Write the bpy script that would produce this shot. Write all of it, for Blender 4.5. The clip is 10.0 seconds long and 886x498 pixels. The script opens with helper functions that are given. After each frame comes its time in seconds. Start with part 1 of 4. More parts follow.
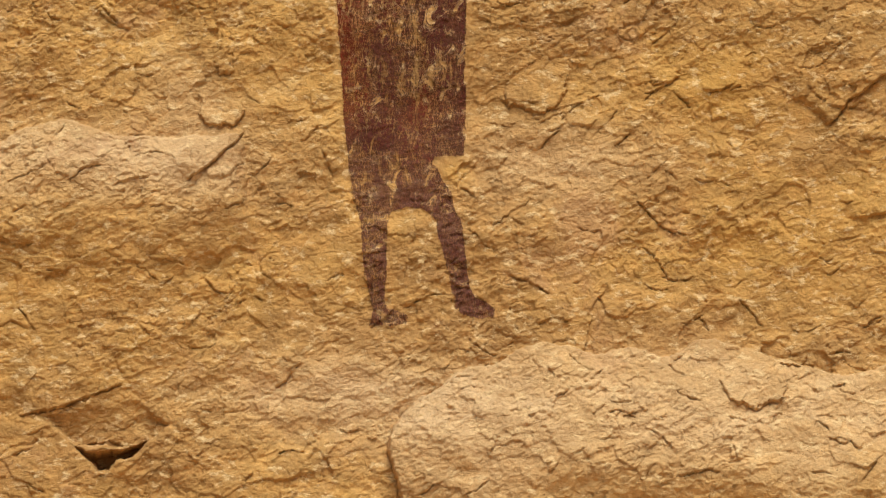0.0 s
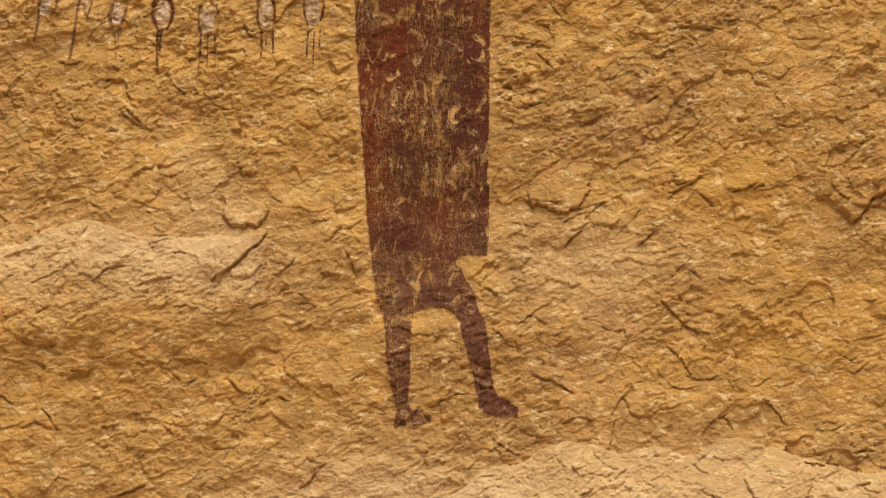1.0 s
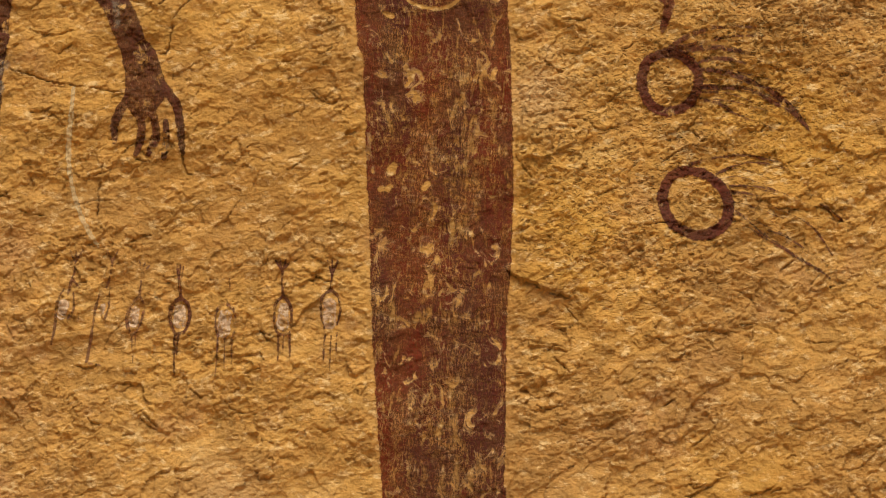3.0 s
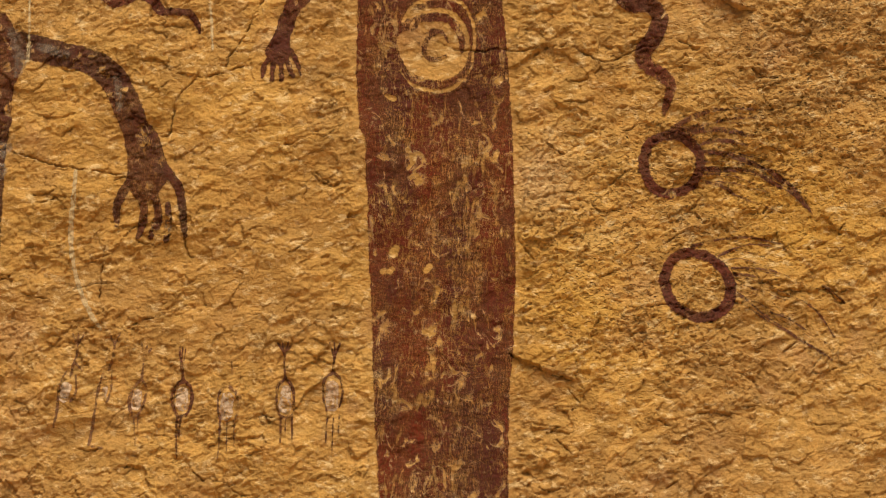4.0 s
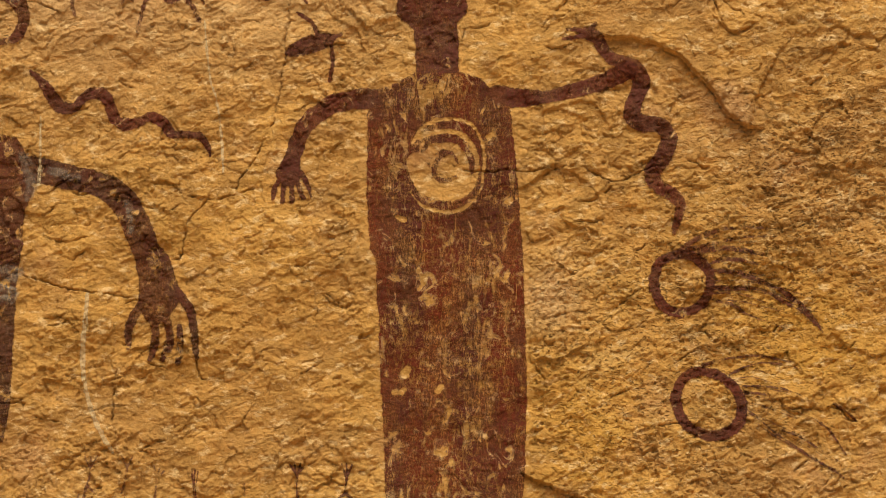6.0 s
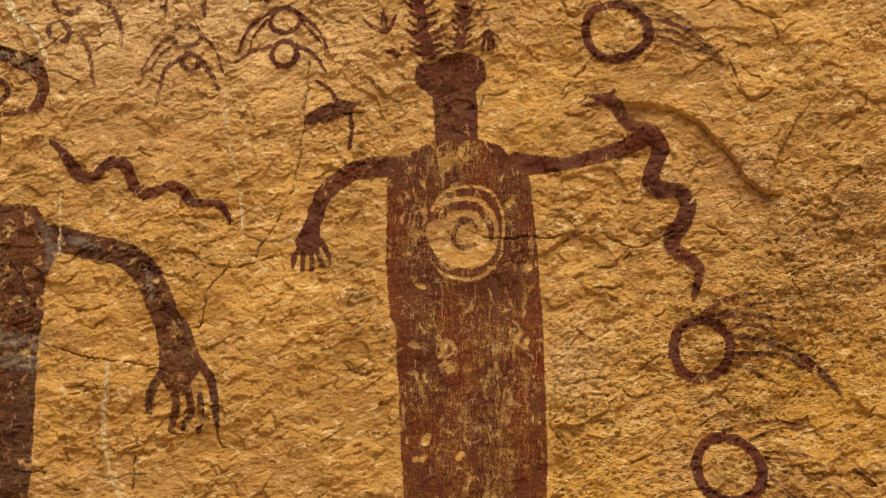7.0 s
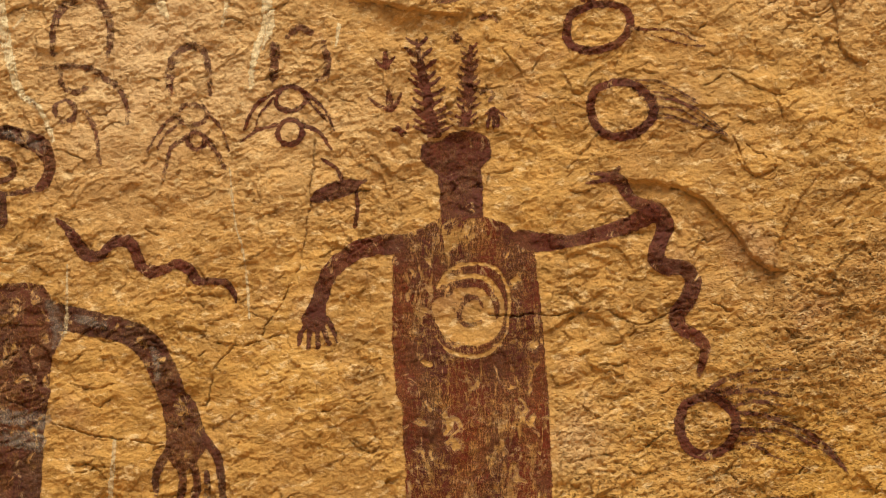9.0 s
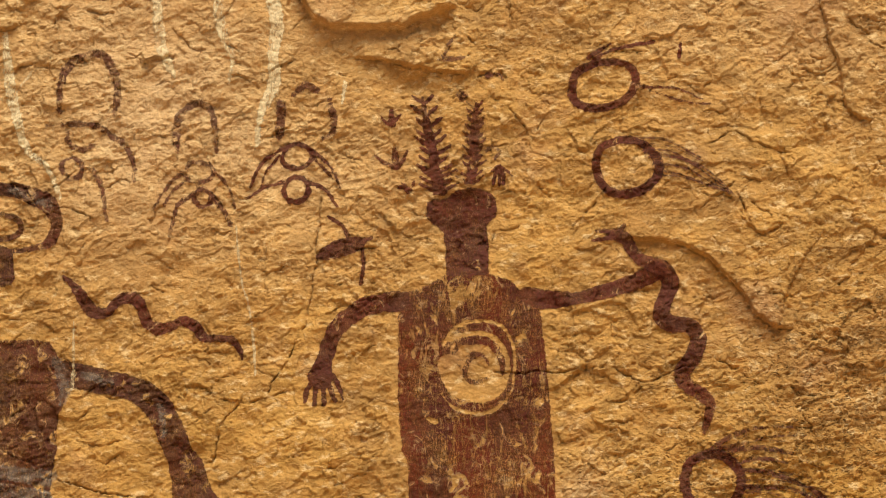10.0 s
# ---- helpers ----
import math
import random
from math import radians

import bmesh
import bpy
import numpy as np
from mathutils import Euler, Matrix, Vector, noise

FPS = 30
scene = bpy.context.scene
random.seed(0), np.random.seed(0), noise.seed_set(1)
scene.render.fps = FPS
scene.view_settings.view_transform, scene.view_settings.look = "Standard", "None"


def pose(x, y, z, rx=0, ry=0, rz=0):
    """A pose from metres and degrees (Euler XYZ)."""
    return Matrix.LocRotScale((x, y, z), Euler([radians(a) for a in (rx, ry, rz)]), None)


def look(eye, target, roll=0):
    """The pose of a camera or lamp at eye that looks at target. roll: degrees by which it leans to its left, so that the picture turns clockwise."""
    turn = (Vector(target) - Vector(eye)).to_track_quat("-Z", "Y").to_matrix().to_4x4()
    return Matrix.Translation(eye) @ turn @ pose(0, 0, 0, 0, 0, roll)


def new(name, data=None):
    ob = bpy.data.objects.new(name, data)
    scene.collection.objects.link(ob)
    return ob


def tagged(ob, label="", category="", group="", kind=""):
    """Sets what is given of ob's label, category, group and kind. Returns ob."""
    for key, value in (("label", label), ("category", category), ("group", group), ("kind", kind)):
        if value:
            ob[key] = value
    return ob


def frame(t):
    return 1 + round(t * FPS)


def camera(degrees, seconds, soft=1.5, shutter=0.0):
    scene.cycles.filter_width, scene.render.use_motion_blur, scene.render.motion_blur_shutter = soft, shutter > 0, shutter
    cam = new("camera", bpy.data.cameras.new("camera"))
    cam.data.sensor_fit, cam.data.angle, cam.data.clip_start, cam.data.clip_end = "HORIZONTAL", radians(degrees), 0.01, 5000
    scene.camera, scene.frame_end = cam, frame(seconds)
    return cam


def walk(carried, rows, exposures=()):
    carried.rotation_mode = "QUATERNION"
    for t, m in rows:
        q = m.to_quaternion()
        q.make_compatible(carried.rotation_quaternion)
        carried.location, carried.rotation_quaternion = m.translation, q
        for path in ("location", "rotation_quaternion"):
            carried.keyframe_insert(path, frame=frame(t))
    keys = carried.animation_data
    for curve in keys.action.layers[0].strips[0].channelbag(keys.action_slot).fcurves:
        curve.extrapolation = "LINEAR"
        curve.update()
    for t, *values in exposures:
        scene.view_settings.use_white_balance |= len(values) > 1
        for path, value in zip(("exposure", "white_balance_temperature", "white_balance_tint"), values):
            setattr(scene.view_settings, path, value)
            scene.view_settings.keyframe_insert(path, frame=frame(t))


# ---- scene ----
# ---- camera: a long lens held by hand, about eight metres from the cliff, tilting slowly up ----
EYE, AWAY = 1.6, 8.0
ROWS = [  # seconds, sway towards the wall, yaw, pitch, roll
    (0.0, 0.0141, -0.5714, 6.4329, -0.4746),
    (0.5, 0.0186, -0.4134, 6.8889, -0.3402),
    (1.0, 0.0167, -0.2882, 7.5588, -0.3433),
    (1.5, 0.0220, -0.2013, 8.5381, -0.3519),
    (2.0, 0.0230, -0.1500, 9.5461, -0.2860),
    (2.5, 0.0258, -0.1370, 10.3496, -0.2830),
    (3.0, 0.0163, -0.1019, 10.9751, -0.3644),
    (4.3, 0.0105, -0.0239, 12.0874, -0.2278),
    (4.5, 0.0023, -0.0174, 12.1948, -0.1323),
    (5.0, 0.0001, -0.0000, 12.5000, 0.0000),
    (5.5, -0.0004, 0.0373, 12.8334, 0.0352),
    (5.7, -0.0014, 0.0782, 12.9860, 0.0538),
    (6.8, -0.0071, 0.3726, 13.8554, 0.1619),
    (7.0, -0.0127, 0.4223, 13.9730, 0.2768),
    (7.5, -0.0206, 0.5079, 14.2338, 0.4220),
    (8.0, -0.0219, 0.5244, 14.4368, 0.5334),
    (8.5, -0.0259, 0.5325, 14.6002, 0.4752),
    (9.0, -0.0317, 0.5257, 14.8157, 0.4251),
    (9.5, -0.0383, 0.5456, 15.0898, 0.3938),
    (10.0, -0.0510, 0.5806, 15.4272, 0.3851),
]
EXPOSURES = [(0.0, 0.02, 5550, 4), (1.0, -0.06, 5950, 5), (2.5, -0.12, 6450, 7), (5.5, -0.07, 6600, 7), (7.5, -0.04, 6500, 7), (10.0, 0.11, 6200, 6)]
cam = camera(9.956, 10.0, soft=0.75)
walk(cam, [(t, pose(0, -AWAY + sway, EYE, 90 + pitch, roll, yaw)) for t, sway, yaw, pitch, roll in ROWS], EXPOSURES)

# ---- light: open shade under a bright hazy sky, strongest from high above ----
SUN_UP, SUN_TURN = 57.0, 8.0   # degrees above the horizon; to the right of the line from wall to camera
world = bpy.data.worlds.new("sky")
scene.world = world
world.use_nodes = True
wn, wl = world.node_tree.nodes, world.node_tree.links
sky = wn.new("ShaderNodeTexSky")
sky.sky_type, sky.sun_disc = "NISHITA", False
sky.sun_elevation, sky.sun_rotation = radians(SUN_UP), radians(180 - SUN_TURN)
sky.dust_density = 3.0
wn["Background"].inputs["Strength"].default_value = 0.05
wl.new(sky.outputs["Color"], wn["Background"].inputs["Color"])
sun = new("sun", bpy.data.lights.new("sun", "SUN"))
sun.data.energy, sun.data.angle, sun.data.color = 4.4, radians(34), (1.0, 0.89, 0.72)
a, e = radians(SUN_TURN), radians(SUN_UP)
sun.matrix_world = look((20 * math.sin(a) * math.cos(e), -20 * math.cos(a) * math.cos(e), 3 + 20 * math.sin(e)), (0, 0, 3))


# ---- materials ----
def material(name, rough):
    m = bpy.data.materials.new(name)
    m.use_nodes = True
    b = m.node_tree.nodes["Principled BSDF"]
    b.inputs["Roughness"].default_value = rough
    b.inputs["Specular IOR Level"].default_value = 0.2
    return m, m.node_tree.nodes, m.node_tree.links, b


class Nodes:
    """Short ways to write a node tree."""

    def __init__(self, m):
        self.n, self.l = m.node_tree.nodes, m.node_tree.links
        geo = self.n.new("ShaderNodeNewGeometry")
        self.place = geo.outputs["Position"]

    def put(self, socket, value):
        if hasattr(value, "is_output"):
            self.l.new(value, socket)
        elif isinstance(value, tuple):
            socket.default_value = (*value, 1.0) if len(socket.default_value) == 4 and len(value) == 3 else value
        else:
            socket.default_value = value

    def stretched(self, scale, turn=0.0):
        q = self.n.new("ShaderNodeMapping")
        self.put(q.inputs["Vector"], self.place)
        q.inputs["Scale"].default_value = scale
        q.inputs["Rotation"].default_value = (0, radians(turn), 0)
        return q.outputs["Vector"]

    def noise(self, scale, detail=4.0, rough=0.55, where=None, warp=0.0):
        q = self.n.new("ShaderNodeTexNoise")
        self.put(q.inputs["Vector"], where or self.place)
        q.inputs["Scale"].default_value, q.inputs["Detail"].default_value = scale, detail
        q.inputs["Roughness"].default_value, q.inputs["Distortion"].default_value = rough, warp
        return q.outputs["Fac"]

    def cells(self, scale, where=None):
        q = self.n.new("ShaderNodeTexVoronoi")
        self.put(q.inputs["Vector"], where or self.place)
        q.inputs["Scale"].default_value = scale
        return q.outputs["Distance"]

    def bent(self, where, scale, amount):
        """Places shifted by noise, so that cells lose their round shape."""
        q = self.n.new("ShaderNodeTexNoise")
        self.put(q.inputs["Vector"], self.place)
        q.inputs["Scale"].default_value, q.inputs["Detail"].default_value = scale, 3.0
        off, add = self.n.new("ShaderNodeVectorMath"), self.n.new("ShaderNodeVectorMath")
        off.operation, add.operation = "MULTIPLY_ADD", "ADD"
        self.put(off.inputs[0], q.outputs["Color"])
        off.inputs[1].default_value, off.inputs[2].default_value = (2 * amount,) * 3, (-amount,) * 3
        self.put(add.inputs[0], where), self.put(add.inputs[1], off.outputs[0])
        return add.outputs[0]

    def attr(self, name):
        q = self.n.new("ShaderNodeAttribute")
        q.attribute_name = name
        return q.outputs["Fac"]

    def span(self, x, a, b, c=0.0, d=1.0):
        q = self.n.new("ShaderNodeMapRange")
        q.interpolation_type = "SMOOTHSTEP"
        for i, v in enumerate((x, a, b, c, d)):
            self.put(q.inputs[i], v)
        return q.outputs["Result"]

    def sum(self, op, x, y=0.0, z=0.0):
        q = self.n.new("ShaderNodeMath")
        q.operation = op
        for i, v in enumerate((x, y, z)):
            self.put(q.inputs[i], v)
        return q.outputs[0]

    def mix(self, f, x, y, kind="MIX"):
        q = self.n.new("ShaderNodeMix")
        q.data_type, q.blend_type = "RGBA", kind
        self.put(q.inputs[0], f), self.put(q.inputs[6], x), self.put(q.inputs[7], y)
        return q.outputs[2]

    def bump(self, height, distance, strength=1.0, normal=None):
        q = self.n.new("ShaderNodeBump")
        self.put(q.inputs["Height"], height)
        q.inputs["Distance"].default_value = distance
        self.put(q.inputs["Strength"], strength)
        if normal:
            self.put(q.inputs["Normal"], normal)
        return q.outputs["Normal"]


def rock_relief(k, depth=1.0):
    """Grain of the sandstone over its modelled facets, with small solution holes where the stone has them."""
    slant = k.stretched((0.8, 1.0, 1.0), 18)
    out = k.bump(k.noise(75, 6, 0.6, slant, 0.5), 0.0070, depth)
    grit = k.attr("grit") if depth >= 1.0 else depth
    out = k.bump(k.noise(210, 4, 0.6, slant, 0.3), 0.0026, grit, out)
    if depth >= 1.0:
        gate = k.sum("MULTIPLY", k.attr("pits"), k.span(k.noise(40, 3), 0.36, 0.56))
        hole = k.sum("MULTIPLY", k.span(k.cells(150, k.bent(k.stretched((0.75, 1.0, 1.2)), 90, 0.006)), 0.22, 0.46, -1.0, 0.0), gate)
        out = k.bump(hole, 0.004, 1.0, out)
    return out


def make_sandstone():
    m, n, l, b = material("sandstone", 0.92)
    k = Nodes(m)
    slant = k.stretched((0.6, 1.0, 1.0), 18)
    broad, blot = k.noise(2.6, 7, 0.62), k.noise(11, 8, 0.66, slant, 0.7)
    col = k.mix(k.span(broad, 0.38, 0.62), (0.43, 0.232, 0.070), (0.52, 0.288, 0.078))
    col = k.mix(k.span(blot, 0.46, 0.70, 0.0, 0.55), col, (0.33, 0.185, 0.066))
    mottle = k.noise(34, 6, 0.66, slant, 0.6)
    col = k.mix(1.0, col, k.mix(k.span(mottle, 0.34, 0.66), (1.15, 1.15, 1.16), (0.80, 0.79, 0.77)), "MULTIPLY")
    col = k.mix(k.span(blot, 0.46, 0.26, 0.0, 0.7), col, (0.62, 0.395, 0.15))
    col = k.mix(k.sum("MULTIPLY", k.attr("gold"), k.span(blot, 0.2, 0.7, 1.0, 0.4)), col, (0.55, 0.285, 0.036))
    # pale stone, and the lit ledges' brightness put into the colour
    col = k.mix(k.sum("MULTIPLY", k.attr("pale"), k.span(blot, 0.3, 0.75, 1.0, 0.35)), col, (0.64, 0.43, 0.225))
    # brown stone, and shade of the alcove and cave recess put into the colour
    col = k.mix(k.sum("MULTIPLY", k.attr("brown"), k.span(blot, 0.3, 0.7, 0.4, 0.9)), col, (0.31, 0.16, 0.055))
    rosy = k.span(k.noise(5.0, 6, 0.65), 0.54, 0.68, 0.0, 0.45)
    col = k.mix(rosy, col, (0.43, 0.235, 0.115))
    grain = k.noise(210, 6, 0.75)
    col = k.mix(1.0, col, k.mix(k.span(grain, 0.32, 0.68), (0.89, 0.88, 0.86), (1.11, 1.11, 1.10)), "MULTIPLY")
    light = k.span(k.noise(70, 5, 0.7, slant), 0.53, 0.66, 0.0, 0.62)
    col = k.mix(light, col, (0.78, 0.56, 0.28))
    speck = k.sum("MULTIPLY", k.span(k.cells(120, k.bent(k.place, 80, 0.01)), 0.17, 0.09), k.span(k.noise(9, 4), 0.54, 0.66))
    col = k.mix(k.sum("MULTIPLY", speck, 0.6), col, (0.10, 0.05, 0.02))
    k.put(b.inputs["Base Color"], col)
    k.put(b.inputs["Normal"], rock_relief(k))
    return m


def make_paint(name, colour, second, worn, cover=1.0, streak=1.0, rag=5.0, chips=0.5, scratch=0.0, depth=0.45, low=None):
    """Mineral paint soaked into the stone. worn: how far it has rubbed off; streak: how far the wear runs downwards;
    rag: how uneven the edge is in mm; chips: how much has broken away in scales; scratch: thin bare scores."""
    m, n, l, b = material(name, 0.85)
    k = Nodes(m)
    wear = k.attr("wear")
    down = k.stretched((1.0, 1.0, 1.0 / streak))
    edge = k.sum("ADD", k.attr("cover"), k.sum("MULTIPLY", k.sum("SUBTRACT", k.noise(75, 9, 0.78), 0.5), rag * 4.5))
    alpha = k.span(edge, -0.7, 0.9)
    rub = k.noise(75, 8, 0.72, down, 0.6)
    rub = k.sum("ADD", rub, k.sum("MULTIPLY", k.sum("SUBTRACT", k.noise(6, 4, 0.6), 0.5), 0.35))
    rub = k.sum("MULTIPLY_ADD", wear, 0.10, rub)
    alpha = k.sum("MULTIPLY", alpha, k.span(rub, worn - 0.05, worn + 0.06, 1.0, 0.20))
    chip = k.noise(38, 7, 0.66, k.stretched((1.0, 1.0, 0.8)), 0.8)
    chip = k.sum("MULTIPLY_ADD", wear, 0.035, chip)
    bar = 0.78 - 0.2 * chips
    alpha = k.sum("MULTIPLY", alpha, k.span(chip, bar, bar + 0.025, 1.0, 0.04))
    if scratch:
        gate = k.span(k.sum("MULTIPLY_ADD", wear, 0.25, k.noise(11, 4, 0.6)), 0.40, 0.62, 0.25, 1.0)
        for where, wide in ((k.stretched((1.0, 1.0, 0.22), 2), 0.020), (k.stretched((0.9, 1.0, 0.75), 35), 0.013), (k.stretched((0.35, 1.0, 1.0), 6), 0.012)):
            off = k.sum("ABSOLUTE", k.sum("SUBTRACT", k.noise(115, 5, 0.62, where, 0.4), 0.5))
            line = k.sum("MULTIPLY", k.span(off, wide, wide * 0.3), gate)
            alpha = k.sum("MULTIPLY", alpha, k.sum("MULTIPLY_ADD", line, -scratch, 1.0))
    alpha = k.sum("MULTIPLY", alpha, k.span(k.noise(21, 6, 0.65, down), 0.3, 0.62, cover, cover * 0.78))
    col = k.mix(k.span(k.noise(9, 6, 0.6, down), 0.40, 0.60), colour, second)
    if low:   # an older, more purple coat shows towards the foot
        split = n.new("ShaderNodeSeparateXYZ")
        l.new(k.place, split.inputs[0])
        height = k.sum("ADD", split.outputs["Z"], k.sum("MULTIPLY", k.noise(8, 5), 0.22))
        col = k.mix(k.span(height, 2.84, 2.72), col, low)
        alpha = k.sum("MULTIPLY", alpha, k.span(height, 2.84, 2.68, 1.0, 0.86))
    col = k.mix(1.0, col, k.mix(k.span(k.noise(230, 4, 0.7), 0.3, 0.7), (0.74, 0.74, 0.74), (1.24, 1.24, 1.24)), "MULTIPLY")
    if chips > 0.5:   # paler along the broken rims
        col = k.mix(k.span(chip, bar - 0.025, bar, 0.0, 0.5), col, (0.62, 0.40, 0.19))
    k.put(b.inputs["Base Color"], col)
    k.put(b.inputs["Normal"], rock_relief(k, depth))
    clear = n.new("ShaderNodeBsdfTransparent")
    both = n.new("ShaderNodeMixShader")
    k.put(both.inputs[0], alpha)
    l.new(clear.outputs[0], both.inputs[1]), l.new(b.outputs[0], both.inputs[2])
    l.new(both.outputs[0], n["Material Output"].inputs["Surface"])
    return m


def make_sand():
    m, n, l, b = material("sand", 0.95)
    k = Nodes(m)
    col = k.mix(k.noise(0.4, 8), (0.50, 0.33, 0.17), (0.58, 0.40, 0.22))
    k.put(b.inputs["Base Color"], k.mix(k.span(k.noise(30, 5), 0.35, 0.7), col, (0.42, 0.27, 0.14)))
    k.put(b.inputs["Normal"], k.bump(k.noise(12, 8), 0.02))
    return m


sandstone, sand = make_sandstone(), make_sand()
maroon = make_paint("maroon_paint", (0.132, 0.021, 0.005), (0.080, 0.018, 0.009), 0.615, 1.0, 3.0, 3.4, 0.90, 0.88, 0.6, (0.125, 0.038, 0.027))
maroon_firm = make_paint("firm_maroon_paint", (0.116, 0.026, 0.012), (0.092, 0.025, 0.015), 0.66, 0.98, 1.3, 3.2, 0.75, 0.3)
maroon_ring = make_paint("ring_paint", (0.116, 0.026, 0.012), (0.092, 0.025, 0.015), 0.635, 0.95, 1.0, 3.6, 0.72)
maroon_faint = make_paint("faint_maroon_paint", (0.125, 0.038, 0.020), (0.11, 0.038, 0.024), 0.535, 0.84, 1.2, 4.6, 0.85)
maroon_thin = make_paint("thin_maroon_paint", (0.120, 0.036, 0.017), (0.10, 0.034, 0.020), 0.555, 0.90, 1.5, 1.9, 0.6)
weathered = make_paint("weathered_dark_paint", (0.100, 0.026, 0.011), (0.070, 0.024, 0.014), 0.62, 0.98, 2.0, 3.4, 0.9, 0.5)
ghost = make_paint("ghost_maroon_paint", (0.16, 0.058, 0.036), (0.14, 0.055, 0.04), 0.535, 0.72, 1.8, 1.9, 0.6)
bloom = make_paint("grey_bloom", (0.42, 0.35, 0.26), (0.30, 0.24, 0.18), 0.50, 0.40, 1.5, 6.0, 0.9)
chalk = make_paint("chalk_paint", (0.66, 0.47, 0.32), (0.72, 0.55, 0.40), 0.54, 0.80, 1.0, 3.2, 0.8)
wash = make_paint("mineral_wash", (0.82, 0.67, 0.40), (0.78, 0.62, 0.36), 0.56, 0.85, 3.0, 5.0, 0.4)
wash_faint = make_paint("faint_mineral_wash", (0.74, 0.57, 0.32), (0.70, 0.54, 0.30), 0.56, 0.62, 3.0, 2.6, 0.4)

# ---- plan of the panel: millimetres across from the middle and up from three metres above the ground ----
TORSO_LEFT = [(-61, 777), (-89, 760), (-131, 746), (-140, 708), (-141, 623), (-142, 575), (-136, 481), (-126, 461), (-122, 368), (-119, 275), (-114, 182), (-111, 93), (-107, 2), (-101, -89), (-96, -162), (-90, -234), (-90, -239), (-85, -311), (-81, -340)]
TORSO_RIGHT = [(5, 778), (45, 766), (63, 745), (91, 720), (97, 668), (102, 611), (107, 535), (112, 478), (112, 433), (115, 349), (117, 274), (117, 228), (114, 163), (113, 113), (107, 49), (106, -34), (106, -125), (104, -233), (107, -237), (106, -309), (104, -351)]
HIP_LINE = [(-81, -340), (-78, -374), (-71, -419), (-61, -450), (-57, -473), (-55, -509), (-51, -545), (-42, -581), (-38, -598), (-42, -621), (-11, -623), (14, -618), (18, -607), (3, -598), (-15, -596), (-20, -580), (-16, -535), (-17, -500), (-16, -464), (-11, -441), (10, -433), (37, -434), (52, -443), (61, -458), (65, -481), (73, -508), (81, -535), (85, -561)]
HIP_LINE_END = [(92, -575), (92, -593), (101, -603), (132, -609), (152, -606), (154, -592), (141, -582), (123, -575), (114, -557), (110, -525), (106, -489), (100, -453), (89, -436), (86, -413), (72, -391), (63, -373), (54, -364), (58, -353), (104, -351)]
HEAD = [(-62, 770), (-63, 806), (-63, 827), (-66, 848), (-75, 860), (-86, 866), (-94, 877), (-94, 891), (-91, 900), (-82, 906), (-69, 907), (-60, 907), (-52, 915), (-42, 919), (-27, 923), (-12, 924), (2, 921), (15, 915), (22, 905), (24, 891), (20, 876), (13, 869), (6, 863), (6, 850), (8, 831), (8, 806), (8, 770)]
ARM_LEFT = [(-131, 732, 36), (-182, 728, 32.4), (-219, 709, 30.6), (-245, 681, 28.8), (-258, 647, 27), (-265, 622, 30.6), (-268, 607, 41.4)]
FINGERS_LEFT = [
    [(-281, 600, 9.9), (-290, 584, 8.1), (-293, 565, 5.4)],
    [(-275, 595, 9.9), (-278, 561, 7.2)],
    [(-264, 595, 9.9), (-262, 561, 7.2)],
    [(-255, 597, 9.9), (-245, 567, 7.2)],
    [(-249, 609, 9.9), (-238, 590, 8.1), (-231, 570, 5.4)],
]
ARM_RIGHT = [(73, 735, 41.4), (119, 735, 27), (160, 736, 22.5), (207, 748, 27), (253, 765, 28.8), (286, 781, 30.6)]
SNAKE_RIGHT = [(213, 844, 18), (234, 834, 21.6), (245, 813, 19.8), (265, 796, 23.4), (291, 784, 30.6), (306, 762, 28.8), (296, 733, 26.1), (289, 704, 27), (308, 689, 27), (337, 685, 27), (350, 663, 27), (338, 632, 27.9), (322, 609, 27), (329, 588, 25.2), (354, 572, 23.4), (367, 551, 18), (361, 528, 13.5), (356, 508, 6.3)]
SNAKE_JAWS = [
    [(218, 843, 14.4), (199, 850, 8.1), (182, 849, 3.6)],
    [(218, 839, 12.6), (199, 836, 7.2), (178, 832, 3.6)],
    [(222, 847, 10.8), (232, 858, 5.4)],
]
SNAKE_LEFT = [(-692, 783, 4.5), (-673, 766, 13.5), (-654, 737, 20.7), (-637, 718, 21.6), (-617, 719, 16.2), (-599, 737, 18), (-576, 743, 21.6), (-562, 727, 18), (-550, 700, 19.8), (-529, 691, 21.6), (-510, 696, 16.2), (-492, 704, 18), (-471, 692, 19.8), (-458, 676, 16.2), (-427, 673, 12.6), (-409, 668, 11.7), (-399, 652, 9), (-395, 638, 3.6)]
BEETLE_BODY = [(-273, 807, 6.3), (-256, 816, 23.4), (-233, 824, 30.6), (-211, 831, 25.2), (-198, 836, 12.6), (-185, 841, 6.3)]
BEETLE_LEGS = [
    [(-221, 836, 8.1), (-231, 861, 7.2), (-253, 877, 5.4)],
    [(-200, 824, 7.2), (-197, 795, 7.2), (-202, 764, 6.3)],
    [(-237, 866, 4.5), (-256, 879, 4.5)],
]
LEFT_FORM = [(-857, 677), (-792, 672), (-737, 677), (-711, 670), (-694, 641), (-690, 609), (-680, 580), (-694, 547), (-699, 495), (-701, 527), (-696, 494), (-705, 433), (-707, 377), (-710, 312), (-712, 229), (-723, 164), (-823, 164)]
LEFT_FORM_ARM = [(-685, 616, 46.8), (-625, 603, 41.4), (-574, 589, 41.4), (-537, 564, 45), (-514, 522, 46.8), (-495, 474, 45), (-481, 437, 46.8), (-474, 413, 50.4)]
